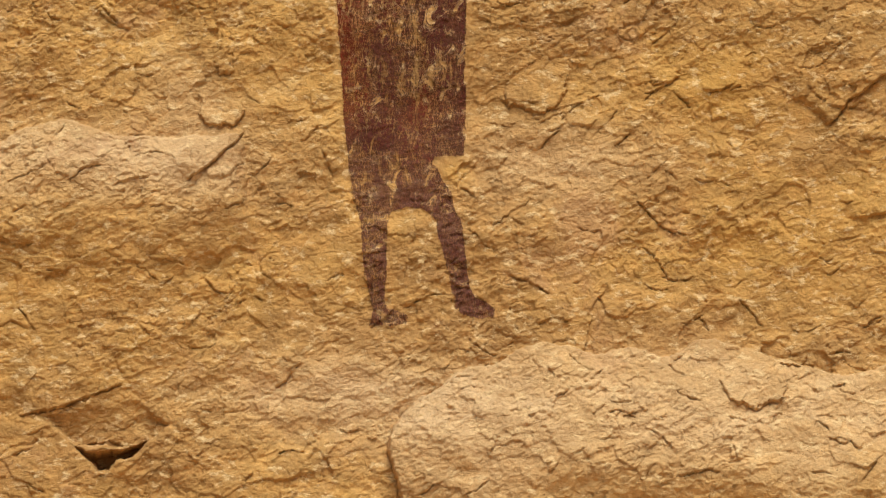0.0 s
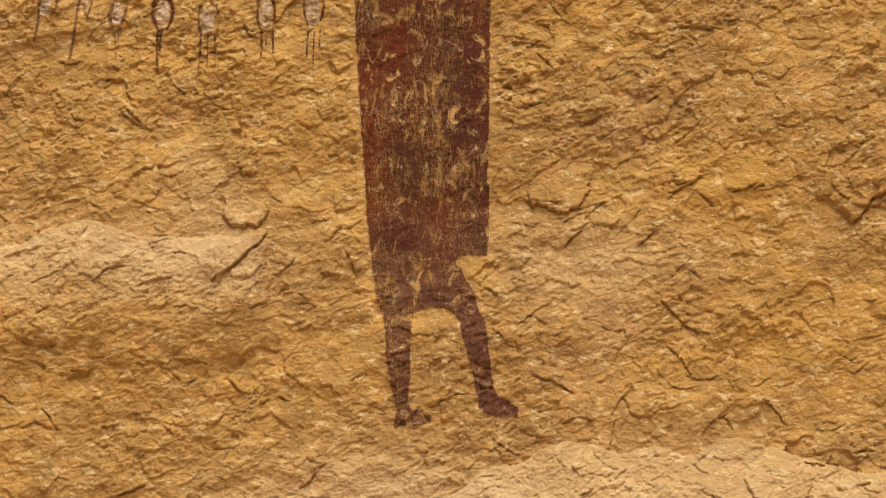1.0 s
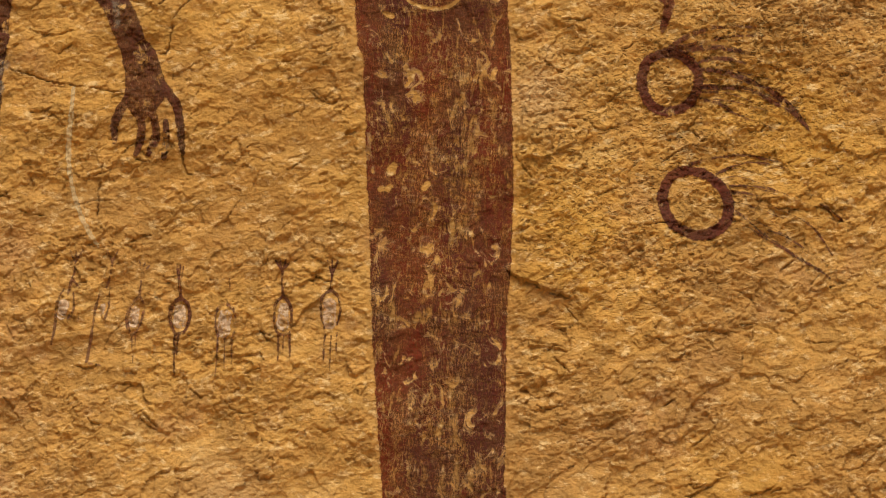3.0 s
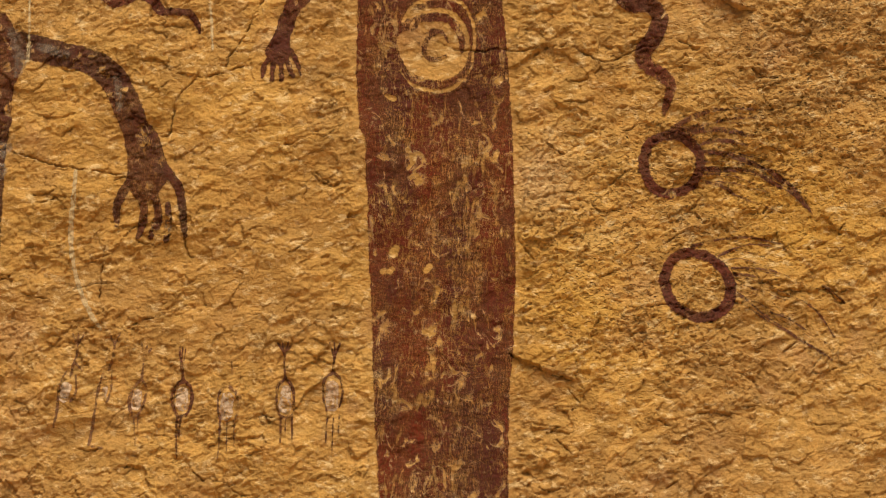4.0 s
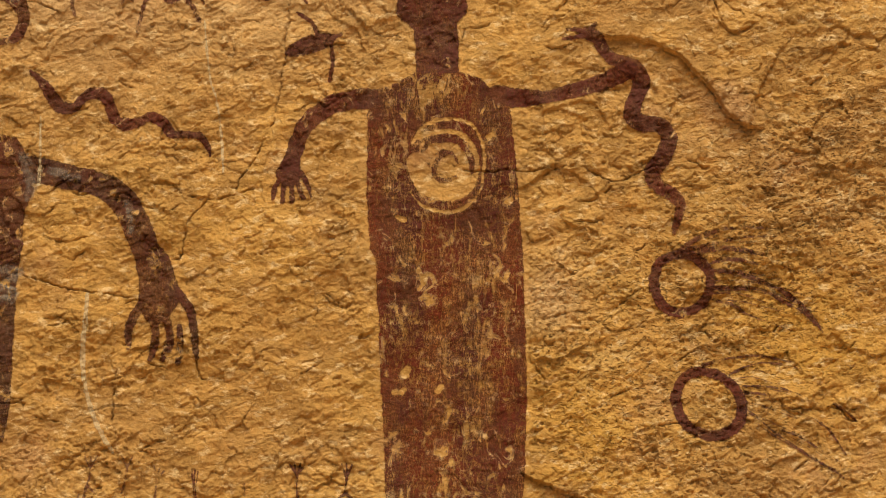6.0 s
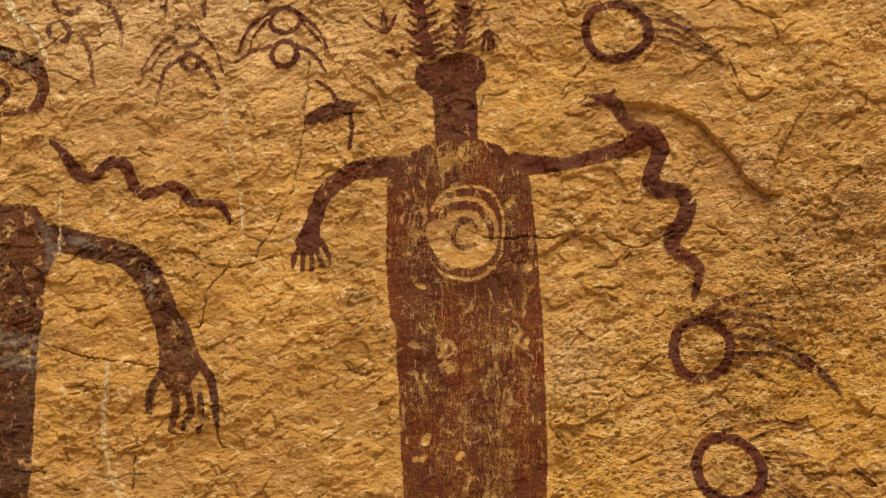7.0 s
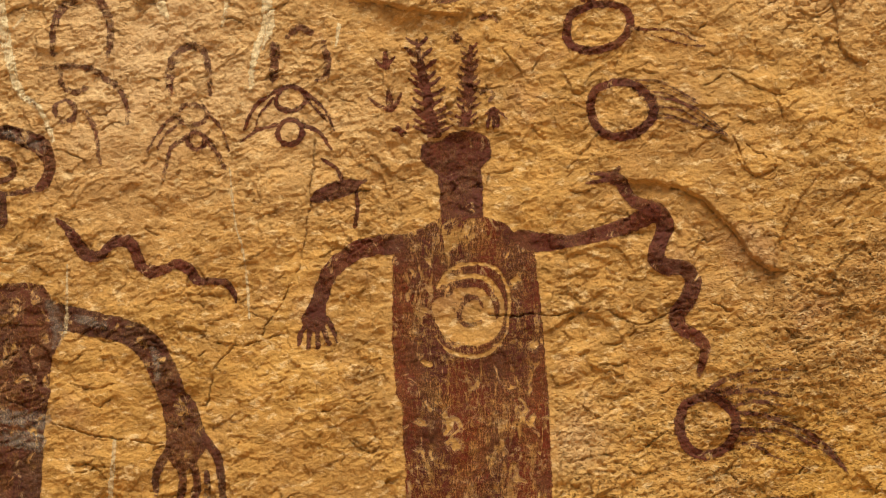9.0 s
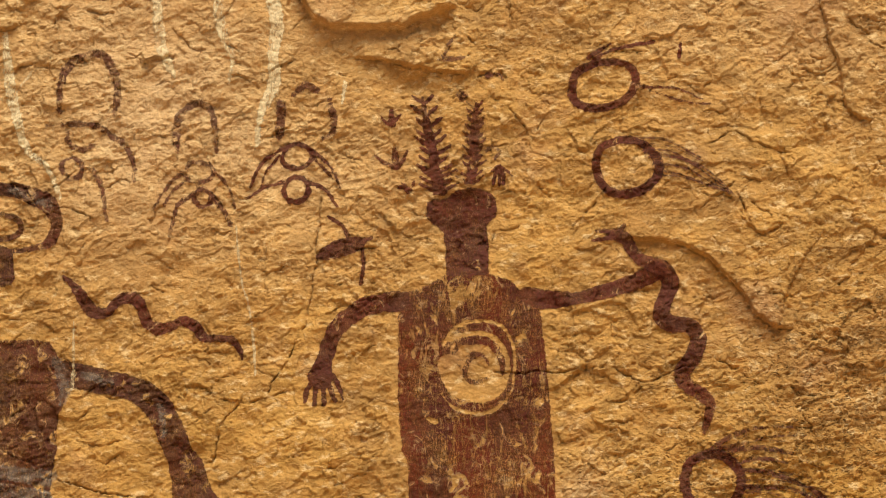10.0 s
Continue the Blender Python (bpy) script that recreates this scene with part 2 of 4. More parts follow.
LEFT_FORM_PALM = [(-487, 461, 55.8), (-480, 433, 59.4), (-476, 405, 66.6), (-480, 382, 50.4)]
LEFT_FORM_FINGERS = [
    [(-504, 388, 18), (-520, 363, 14.4), (-525, 345, 13.5), (-523, 319, 8.1)],
    [(-489, 382, 18), (-481, 349, 13.5), (-482, 323, 13.5), (-489, 299, 7.2)],
    [(-470, 377, 18), (-459, 349, 13.5), (-459, 323, 15.3), (-468, 299, 9)],
    [(-442, 354, 9), (-441, 326, 11.7), (-444, 293, 9)],
    [(-450, 414, 16.2), (-429, 386, 16.2), (-421, 363, 14.4), (-417, 331, 12.6), (-414, 301, 7.2)],
]
LEFT_FORM_HEAD = [
    [(-825, 931, 23.4), (-787, 931, 21.6), (-750, 921, 28.8), (-717, 904, 30.6), (-703, 872, 19.8), (-713, 840, 18), (-739, 829, 10.8), (-786, 823, 10.8)],
    [(-805, 890, 8.1), (-770, 880, 9.9), (-762, 863, 9.9), (-775, 849, 9.9), (-804, 845, 9.9)],
    [(-793, 815, 39.6), (-787, 781, 34.2)],
]
RING_TOP = [(149, 1093, 14.4), (156, 1122, 13.5), (185, 1136, 13.5), (218, 1139, 11.7), (246, 1130, 13.5), (254, 1104, 15.3), (238, 1076, 14.4), (212, 1063, 13.5), (179, 1060, 14.4), (154, 1073, 15.3), (149, 1093, 14.4)]
RING_TOP_TAIL = [
    [(176, 1147, 7.2), (194, 1159, 8.1), (213, 1170, 4.5)],
    [(187, 1145, 6.3), (223, 1162, 5.4), (284, 1175, 7.2)],
    [(254, 1094, 5.4), (287, 1095, 4.5), (324, 1092, 3.6), (366, 1075, 2.7)],
    [(278, 1089, 2.7), (333, 1071, 2.7), (380, 1066, 2.7)],
    [(329, 1169, 6.3), (328, 1146, 5.4)],
]
RING_UPPER = [(186, 965, 14.4), (194, 990, 14.4), (225, 1004, 15.3), (257, 1002, 13.5), (282, 979, 13.5), (290, 950, 16.2), (273, 924, 15.3), (242, 911, 15.3), (209, 917, 14.4), (191, 941, 14.4), (186, 965, 14.4)]
RING_UPPER_FAN = [
    [(248, 1006), (304, 1003), (359, 969), (416, 913)],
    [(289, 943), (331, 937), (368, 920), (405, 903)],
]
RING_LOWER = [(322, 423, 17.1), (330, 456, 16.2), (357, 472, 15.3), (389, 468, 16.2), (412, 442, 16.2), (411, 409, 16.2), (393, 386, 16.2), (361, 377, 16.2), (334, 391, 17.1), (322, 423, 17.1)]
RING_LOWER_FAN = [
    [(387, 476), (431, 506), (486, 510), (530, 500)],
    [(414, 400), (466, 388), (538, 367), (602, 339)],
]
RING_LOWER_TAIL = [
    [(367, 480, 8), (398, 500, 9), (433, 512, 6), (468, 516, 5), (507, 514, 3)],
    [(380, 480, 9), (429, 492, 5), (470, 500, 4), (515, 500, 2)],
    [(390, 476, 9), (429, 482, 9), (460, 480, 9), (498, 470, 5)],
    [(417, 458, 6), (436, 464, 9), (463, 462, 7), (490, 455, 3)],
    [(417, 446, 6), (444, 442, 8), (478, 434, 10), (513, 420, 6), (547, 397, 9), (580, 365, 6), (594, 343, 3)],
    [(420, 417, 9), (459, 416, 8), (497, 414, 5), (532, 393, 7), (562, 377, 5), (593, 345, 3)],
    [(420, 397, 7), (447, 389, 6), (481, 369, 3), (543, 347, 2)],
]
RING_LOW = [(355, 233, 17.1), (364, 263, 17.1), (387, 278, 16.2), (424, 274, 16.2), (450, 251, 16.2), (462, 219, 18.9), (450, 186, 19.8), (418, 173, 18.9), (383, 183, 17.1), (364, 203, 17.1), (355, 233, 17.1)]
RING_LOW_FAN = [
    [(440, 275), (476, 282), (528, 272), (600, 250)],
    [(462, 200), (508, 180), (562, 148), (625, 105)],
]
RING_LOW_TAIL = [
    [(401, 290, 6), (438, 300, 4), (488, 305, 3.5), (542, 295, 2.5)],
    [(442, 274, 5), (472, 288, 3.5), (511, 294, 3), (561, 282, 2.5)],
    [(464, 254, 5), (495, 254, 4), (530, 248, 4), (556, 237, 2.5)],
    [(466, 244, 5), (492, 242, 4), (510, 236, 2)],
    [(468, 217, 4), (509, 182, 3.5), (555, 150, 4), (590, 127, 4), (623, 104, 3)],
    [(479, 194, 3), (525, 166, 3), (589, 127, 3)],
    [(525, 182, 3), (555, 170, 3), (582, 154, 3)],
    [(610, 225, 5), (628, 213, 5), (644, 199, 4)],
    [(579, 199, 3), (602, 182, 4), (628, 143, 3)],
]
ARCH_WIDE = [(-701, 1064, 9), (-698, 1111, 12.6), (-683, 1145, 14.4), (-650, 1162, 12.6), (-624, 1155, 14.4), (-607, 1120, 12.6), (-605, 1080, 10.8), (-609, 1057, 6.3)]
ARCH_MIDDLE = [(-505, 993, 9), (-506, 1035, 15.3), (-494, 1065, 13.5), (-471, 1075, 12.6), (-450, 1064, 12.6), (-442, 1035, 9.9), (-440, 991, 6.3)]
ARCH_BROKEN = [
    [(-336, 1017, 12.6), (-334, 1043, 14.4), (-333, 1073, 16.2)],
    [(-312, 1091, 9), (-293, 1104, 14.4), (-275, 1097, 10.8)],
    [(-254, 1077, 10.8), (-246, 1046, 12.6), (-250, 1018, 10.8), (-263, 1014, 9)],
]
PAIR_WEST = [
    [(-722, 1040, 5.4), (-686, 1041, 9), (-644, 1040, 8.1), (-613, 1022, 10.8), (-583, 992, 8.1), (-576, 942, 5.4)],
    [(-688, 1032, 8.1), (-685, 1013, 8.1), (-667, 999, 8.1), (-644, 1006, 9)],
    [(-679, 985, 7.2), (-664, 976, 8.1), (-664, 956, 7.2), (-679, 947, 8.1), (-693, 959, 8.1), (-693, 976, 8.1), (-679, 985, 7.2)],
    [(-650, 968, 5.4), (-631, 939, 8.1), (-621, 876, 5.4)],
    [(-741, 989, 7.2), (-723, 974, 5.4)],
    [(-585, 997, 7.2), (-573, 963, 5.4)],
]
PAIR_MIDDLE = [
    [(-493, 954, 6.3), (-482, 972, 8.1), (-457, 972, 8.1), (-444, 957, 6.3), (-456, 941, 8.1), (-480, 940, 7.2), (-493, 954, 6.3)],
    [(-477, 911, 8.1), (-466, 926, 9), (-450, 918, 9), (-450, 902, 9), (-465, 896, 8.1), (-477, 911, 8.1)],
    [(-494, 957, 7.2), (-522, 931, 6.3), (-543, 893, 3.6)],
    [(-484, 945, 4.5), (-512, 924, 4.5), (-526, 897, 3.6)],
    [(-480, 918, 8.1), (-505, 896, 7.2), (-516, 846, 4.5)],
    [(-447, 915, 9.9), (-427, 889, 8.1), (-414, 863, 5.4)],
    [(-441, 957, 5.4), (-419, 928, 4.5), (-409, 897, 3.6)],
    [(-472, 938, 4.5), (-468, 923, 4.5)],
]
PAIR_EAST = [
    [(-331, 982, 8.1), (-321, 999, 9), (-298, 1003, 8.1), (-281, 987, 9.9), (-289, 968, 8.1), (-312, 962, 9), (-329, 970, 8.1), (-331, 982, 8.1)],
    [(-330, 924, 8.1), (-319, 943, 9), (-296, 943, 9), (-288, 923, 9), (-298, 906, 9), (-319, 905, 9), (-330, 924, 8.1)],
    [(-331, 996, 7.2), (-363, 973, 6.3), (-383, 932, 4.5)],
    [(-330, 939, 8.1), (-360, 932, 7.2), (-390, 911, 4.5)],
    [(-282, 993, 7.2), (-251, 962, 5.4), (-235, 926, 4.5)],
    [(-289, 939, 8.1), (-261, 925, 8.1), (-240, 894, 4.5)],
    [(-275, 975, 3.6), (-247, 942, 3.6)],
    [(-335, 985, 3.6), (-358, 956, 3.6), (-368, 927, 2.7)],
]
BRANCH_LEFT = [(-70, 914, 25.2), (-75, 941, 19.8), (-82, 983, 15.3), (-91, 1031, 15.3), (-99, 1083, 5.4)]
BRANCH_RIGHT = [(-21, 927, 18), (-16, 972, 16.2), (-13, 1021, 16.2), (-10, 1069, 5.4)]
CHARMS = [
    [[(-168, 1051, 4), (-160, 1040, 7), (-147, 1034, 12)], [(-135, 1053, 4), (-143, 1042, 8), (-147, 1032, 8)], [(-151, 1060, 8), (-149, 1040, 12)]],
    [[(-178, 983, 3), (-163, 971, 7), (-143, 962, 9)], [(-125, 989, 4), (-133, 972, 9), (-141, 962, 9)], [(-145, 994, 7), (-144, 972, 13), (-142, 962, 8)]],
    [[(-139, 925, 6.3), (-129, 927, 8.1), (-124, 916, 6.3)], [(-133, 933, 3.6), (-118, 920, 4.5)], [(-113, 936, 5), (-116, 926, 3)]],
    [[(16, 952, 6), (26, 960, 9), (33, 945, 7), (34, 931, 5)], [(24, 956, 6), (19, 943, 5), (17, 930, 4)], [(28, 953, 6), (27, 930, 5)], [(29, 962, 4), (37, 955, 5), (50, 943, 3)]],
]
CHARMS_FAINT = [
    [(7, 988, 6.3), (17, 996, 7.2), (28, 986, 6.3), (20, 975, 5.4)],
    [(7, 1118, 7.2), (25, 1120, 8.1), (35, 1111, 4.5)],
    [(-72, 1146, 4.5), (-54, 1146, 9.9), (-29, 1148, 7.2)],
    [(-64, 1153, 6.3), (-51, 1178, 6.3), (-44, 1187, 3.6)],
    [(-42, 1089, 5.4), (-29, 1075, 8.1), (-20, 1067, 4.5)],
    [(-36, 1094, 5.4), (-26, 1082, 6.3)],
    [(20, 1055, 2.7), (34, 1045, 2.7)],
]
SPIRAL_BARE = [
    [(-61, 626, 32.4), (-44, 593, 36), (-12, 578, 36), (15, 591, 36), (24, 621, 32.4), (11, 649, 25.2), (-17, 659, 21.6), (-42, 649, 27)],
    [(-17, 619, 45), (-3, 607, 36)],
    [(-66, 659, 5), (-49, 687, 6), (-12, 699, 6), (25, 692, 5), (46, 659, 4.5), (49, 616, 4), (38, 574, 5), (11, 547, 6), (-21, 544, 5), (-53, 555, 4), (-70, 578, 3)],
    [(-58, 668, 9), (-26, 678, 8.1), (11, 673, 8.1), (34, 645, 8.1), (38, 611, 7.2)],
]
SPIRAL_LINE = [
    [(-51, 645, 7.2), (-40, 661, 9.9), (-12, 664, 10.8), (11, 657, 9.9), (27, 635, 10.8), (29, 611, 7.2)],
    [(-6, 642, 5.4), (-21, 638, 9), (-32, 621, 9), (-28, 602, 9), (-12, 596, 8.1), (3, 602, 5.4)],
    [(-64, 577, 9), (-40, 560, 12.6), (-3, 555, 12.6), (24, 564, 10.8), (43, 588, 6.3)],
]
CHEST_BARE = [
    [(57, 668, 11), (62, 673, 7)],
    [(70, 752, 10.8), (77, 744, 8)],
    [(-92, 536, 7.2), (-81, 531, 9)],
    [(-80, 276, 15), (-75, 284, 10)],
    [(-97, 245, 9), (-94, 248, 6)],
    [(-85, 245, 9), (-80, 249, 8)],
    [(-26, 247, 12), (-21, 254, 9)],
]
SMALL_A = [
    [(-592, 141, 2.7), (-583, 126, 3.4), (-571, 143, 2.7)],
    [(-582, 141, 2.7), (-583, 114, 3.4), (-589, 92, 4.1), (-594, 68, 3.4)],
    [(-587, 95, 5.4), (-576, 82, 2.7)],
    [(-600, 81, 2.7), (-611, 54, 4.1), (-614, 17, 4.8), (-619, -12, 3.4)],
    [(-585, 72, 2.7), (-584, 45, 3.4), (-593, 31, 2.7)],
]
SMALL_B = [
    [(-532, 140, 2.7), (-524, 126, 3.4), (-514, 142, 2.7)],
    [(-523, 128, 3.4), (-527, 100, 3.4), (-533, 82, 3.4)],
    [(-528, 82, 2.7), (-528, 54, 4.1), (-535, 30, 3.4)],
    [(-541, 77, 2.7), (-550, 45, 4.1), (-556, -1, 4.8), (-562, -39, 5.4)],
    [(-557, -42, 3.4), (-541, -44, 2.7)],
]
SMALL_C = [
    [(-481, 126, 2.7), (-477, 108, 2.7)],
    [(-472, 123, 2.7), (-476, 105, 2.7), (-465, 117, 2.7)],
    [(-476, 110, 4.1), (-478, 87, 3.4), (-480, 68, 4.1)],
    [(-480, 67, 5.4), (-494, 54, 5.4), (-499, 32, 5.4), (-495, 11, 4.8), (-485, 9, 4.1), (-475, 32, 4.1), (-473, 55, 4.1), (-480, 67, 5.4)],
    [(-492, 9, 3.4), (-488, -41, 2)],
    [(-485, 9, 2.7), (-486, -28, 2)],
]
SMALL_D = [
    [(-420, 119, 2.7), (-417, 92, 3.4)],
    [(-415, 119, 2.7), (-416, 92, 3.4)],
    [(-410, 117, 2.7), (-413, 92, 3.4)],
    [(-416, 92, 4.8), (-413, 64, 6.1)],
    [(-413, 66, 6.8), (-426, 55, 6.1), (-430, 32, 6.1), (-422, 9, 4.8), (-407, 11, 4.1), (-399, 32, 5.4), (-402, 55, 5.4), (-413, 66, 6.8)],
    [(-422, 9, 4.1), (-423, -18, 4.1), (-422, -59, 2)],
    [(-416, 9, 3.4), (-419, -27, 2.7)],
]
SMALL_E = [
    [(-336, 97, 2.7), (-335, 78, 3.4)],
    [(-342, 57, 6.1), (-355, 46, 4.1), (-357, 23, 3.4), (-353, 0, 3.4)],
    [(-342, 57, 6.1), (-329, 46, 4.8), (-325, 23, 4.1), (-330, 0, 3.4)],
    [(-353, 10, 4.1), (-355, -36, 2.7), (-357, -63, 1.4)],
    [(-342, 0, 2.7), (-343, -54, 1.4)],
    [(-331, 0, 3.4), (-331, -41, 2)],
]
SMALL_F = [
    [(-263, 127, 2.7), (-252, 114, 3.4), (-240, 126, 2.7)],
    [(-256, 129, 2), (-252, 113, 2.7), (-246, 129, 2)],
    [(-252, 114, 4.8), (-252, 92, 3.4), (-250, 70, 4.8)],
    [(-250, 69, 6.1), (-262, 56, 4.8), (-263, 30, 4.1), (-258, 10, 4.1), (-241, 10, 4.1), (-236, 33, 4.8), (-239, 56, 5.4), (-250, 69, 6.1)],
    [(-257, 10, 4.1), (-257, -36, 2.7)],
    [(-249, 8, 2.7), (-250, -22, 2)],
    [(-239, 12, 3.4), (-238, -36, 2.7)],
]
SMALL_G = [
    [(-180, 128, 2.7), (-174, 109, 3.4)],
    [(-173, 131, 2), (-172, 111, 2.7)],
    [(-163, 128, 2.7), (-171, 109, 3.4)],
    [(-172, 111, 4.8), (-174, 79, 4.1)],
    [(-174, 80, 6.1), (-188, 67, 5.4), (-190, 42, 3.4), (-184, 18, 2.7)],
    [(-174, 80, 6.1), (-161, 67, 5.4), (-159, 43, 4.1), (-164, 24, 2.7)],
    [(-183, 10, 3.4), (-185, -35, 2.7)],
    [(-173, 6, 2.7), (-175, -49, 2)],
    [(-164, 11, 2.7), (-165, -35, 2)],
]
PALE_BELLIES = [
    [(-486, 45, 14.4), (-489, 25, 16.2)],
    [(-414, 46, 19.8), (-415, 26, 19.8)],
    [(-342, 35, 21.6), (-344, 10, 19.8)],
    [(-249, 51, 16.2), (-250, 24, 21.6)],
    [(-175, 56, 21.6), (-176, 27, 19.8)],
    [(-600, 54, 18), (-604, 37, 14.4)],
    [(-537, 52, 9), (-539, 41, 7.2)],
]
WASH_LOW = [
    [(-591, 409, 6.3), (-594, 358, 7.2), (-598, 302, 9), (-591, 247, 7.2), (-580, 210, 8.1), (-563, 173, 8.1), (-547, 148, 5.4)],
]
WASH_TOP = [
    [(-542, 1277, 14.4), (-538, 1227, 18), (-534, 1178, 19.8), (-518, 1138, 12.6), (-509, 1121, 6.3)],
    [(-350, 1275, 21.6), (-340, 1215, 23.4), (-346, 1156, 18), (-345, 1107, 21.6), (-366, 1058, 12.6), (-373, 1000, 7.2)],
    [(-439, 1276, 14.4), (-434, 1206, 16.2), (-415, 1157, 9), (-420, 1108, 5.4)],
    [(-792, 1200, 7.2), (-783, 1111, 19.8), (-770, 1053, 16.2), (-756, 1004, 12.6), (-718, 964, 9), (-698, 916, 7.2)],
    [(-226, 1106, 8.1), (-232, 1072, 4.5)],
]
WASH_THIN = [
    [(-407, 865, 2.7), (-397, 768, 3.6), (-386, 730, 3.6), (-378, 672, 4.5), (-374, 610, 3.6)],
    [(-672, 704, 2.7), (-672, 637, 5.4), (-673, 589, 7.2)],
    [(-748, 1131, 5.4), (-780, 1092, 5.4), (-799, 1087, 4.5)],
]
BLOOM = [
    [(-784, 451, 27), (-733, 439, 37.8), (-700, 446, 14.4)],
    [(-788, 419, 28.8), (-715, 407, 28.8)],
    [(-698, 637, 18), (-686, 590, 19.8), (-689, 566, 12.6)],
    [(-778, 928, 10.8), (-717, 906, 18)],
    [(-653, 614, 14.4), (-611, 600, 12.6)],
    [(-528, 560, 12.6), (-523, 512, 10.8)],
]
# steps in the rock: the side that stands proud, its height and reach in mm
STEP_FOOT = [(57, -1219), (19, -955), (2, -875), (-9, -835), (-11, -799), (17, -754), (66, -723), (88, -697), (159, -677), (230, -645), (320, -664), (364, -650), (427, -668), (476, -638), (534, -647), (623, -673), (721, -694), (819, -655), (980, -634)]
STEP_WEST = [(-773, -354), (-684, -346), (-630, -334), (-577, -307), (-515, -299), (-452, -320), (-362, -323), (-244, -316)]
STEP_WEST_END = [(-330, -399), (-273, -351), (-244, -316)]
STEP_EAST = [(681, -295), (712, -263), (766, -221), (838, -184)]
STEP_EAST_LOW = [(712, -444), (739, -441), (820, -432)]
STEP_CAVE = [(-596, -773), (-552, -762), (-525, -755), (-481, -738), (-428, -718)]
CAVE_LIP_WEST = [(-569, -764), (-542, -784), (-506, -817), (-479, -845), (-472, -859)]
CAVE_LIP_EAST = [(-452, -859), (-442, -841), (-404, -830), (-389, -812), (-351, -782)]
CAVE = [(-510, -815), (-480, -826), (-444, -822), (-413, -814), (-386, -807), (-406, -830), (-439, -840), (-448, -857), (-467, -859), (-479, -844)]
RECESS = [(-553, -771), (-499, -741), (-432, -723), (-356, -785), (-389, -812), (-444, -822), (-506, -815)]
STEP_SNAKE = [(232, 835), (264, 832), (306, 826), (361, 806), (397, 768), (429, 730), (447, 701), (479, 681), (507, 681)]
STEP_ARM = [(139, 704), (195, 726), (233, 718), (251, 682)]
OVERHANG = [(-318, 1294), (-300, 1254), (-287, 1228), (-266, 1208), (-220, 1200), (-174, 1200), (-136, 1201), (-115, 1211), (-90, 1222), (-40, 1240)]
ALCOVE = [(-215, 1152), (-195, 1150), (-166, 1147), (-136, 1139), (-103, 1136), (-74, 1127), (-44, 1123), (-10, 1125)]
STEP_TOP_EAST = [(554, 1285), (564, 1226), (577, 1177), (596, 1108), (604, 1054), (645, 1033)]
STEP_BODY_EAST = [(105, 117), (134, 98), (170, 81), (214, 67)]
STEP_PALE = [(120, 316), (126, 353), (138, 399), (170, 427), (215, 451)]
FLAKE_WEST = [(-288, -223), (-269, -259), (-247, -281), (-264, -305), (-296, -307), (-316, -291), (-314, -250)]
FLAKE_SMALL = [(-297, -173), (-275, -166), (-260, -186), (-267, -222), (-288, -221), (-294, -195)]
FLAKE_EAST = [(205, -162), (250, -167), (274, -210), (264, -249), (233, -283), (215, -276), (174, -271), (170, -236), (187, -200)]
FLAKE_FOOT = [(518, -674), (569, -678), (616, -691), (605, -734), (560, -752), (529, -741), (510, -710)]
FLAKE_NOSE = [(605, -673), (632, -657), (646, -657), (641, -677), (618, -684)]
FLAKE_TINY = [(398, -211), (425, -197), (447, -215), (425, -232), (403, -234)]
FLAKE_TOP = [(-839, 1245), (-769, 1245), (-762, 1225), (-787, 1208), (-839, 1203)]
FLAKE_RING = [(532, 251), (555, 257), (580, 228), (554, 207), (527, 219)]
FLAKE_HIGH = [(423, 890), (455, 895), (492, 870), (487, 848), (450, 845), (430, 861)]
CRACKS = [
    [(-266, 926), (-275, 811), (-283, 744), (-301, 678), (-333, 621), (-356, 572)],
    [(-429, 574), (-392, 566), (-356, 572), (-319, 585)],
    [(-401, 565), (-433, 518), (-440, 475), (-460, 465)],
    [(-701, 443), (-628, 417), (-511, 403)],
    [(-17, 628), (38, 611), (121, 611), (194, 620), (231, 607), (265, 592), (304, 611), (348, 623)],
    [(203, 564), (235, 564), (265, 592)],
    [(377, 630), (414, 611), (450, 590)],
    [(-544, 284), (-549, 192), (-533, 169)],
    [(-417, 298), (-407, 270), (-398, 267)],
    [(-208, 410), (-181, 386)],
]
NICKS_LOW = [
    [(-475, -114), (-440, -148)],
    [(-520, -399), (-467, -372)],
    [(-227, -383), (-199, -357)],
    [(-446, -406), (-395, -393)],
    [(-307, -547), (-271, -574)],
    [(-601, -599), (-570, -632)],
    [(-189, -725), (-151, -684)],
    [(174, -543), (241, -571)],
    [(109, -466), (162, -500)],
    [(388, -491), (431, -545)],
    [(419, -542), (478, -539)],
    [(379, -424), (401, -447)],
    [(401, -447), (455, -474)],
    [(424, -371), (442, -385)],
    [(469, -385), (499, -388)],
    [(541, -575), (580, -626)],
    [(648, -232), (678, -260)],
    [(398, -787), (438, -823)],
]
NICKS_FOOT = [
    [(427, -682), (452, -700)],
    [(354, -767), (393, -758)],
    [(247, -734), (277, -721)],
    [(657, -773), (687, -795)],
    [(710, -802), (731, -816)],
    [(441, -862), (520, -858)],
    [(-122, -343), (-100, -385)],
    [(224, -337), (260, -309)],
    [(-632, -492), (-572, -498)],
    [(96, -401), (123, -419)],
    [(696, -414), (719, -418)],
    [(380, -236), (418, -230)],
    [(479, -242), (533, -234)],
    [(-142, -823), (-186, -828)],
    [(-89, -787), (-53, -788)],
    [(525, -808), (534, -834)],
    [(-236, -421), (-271, -441)],
    [(78, -570), (16, -593)],
    [(-453, -808), (-391, -816)],
]
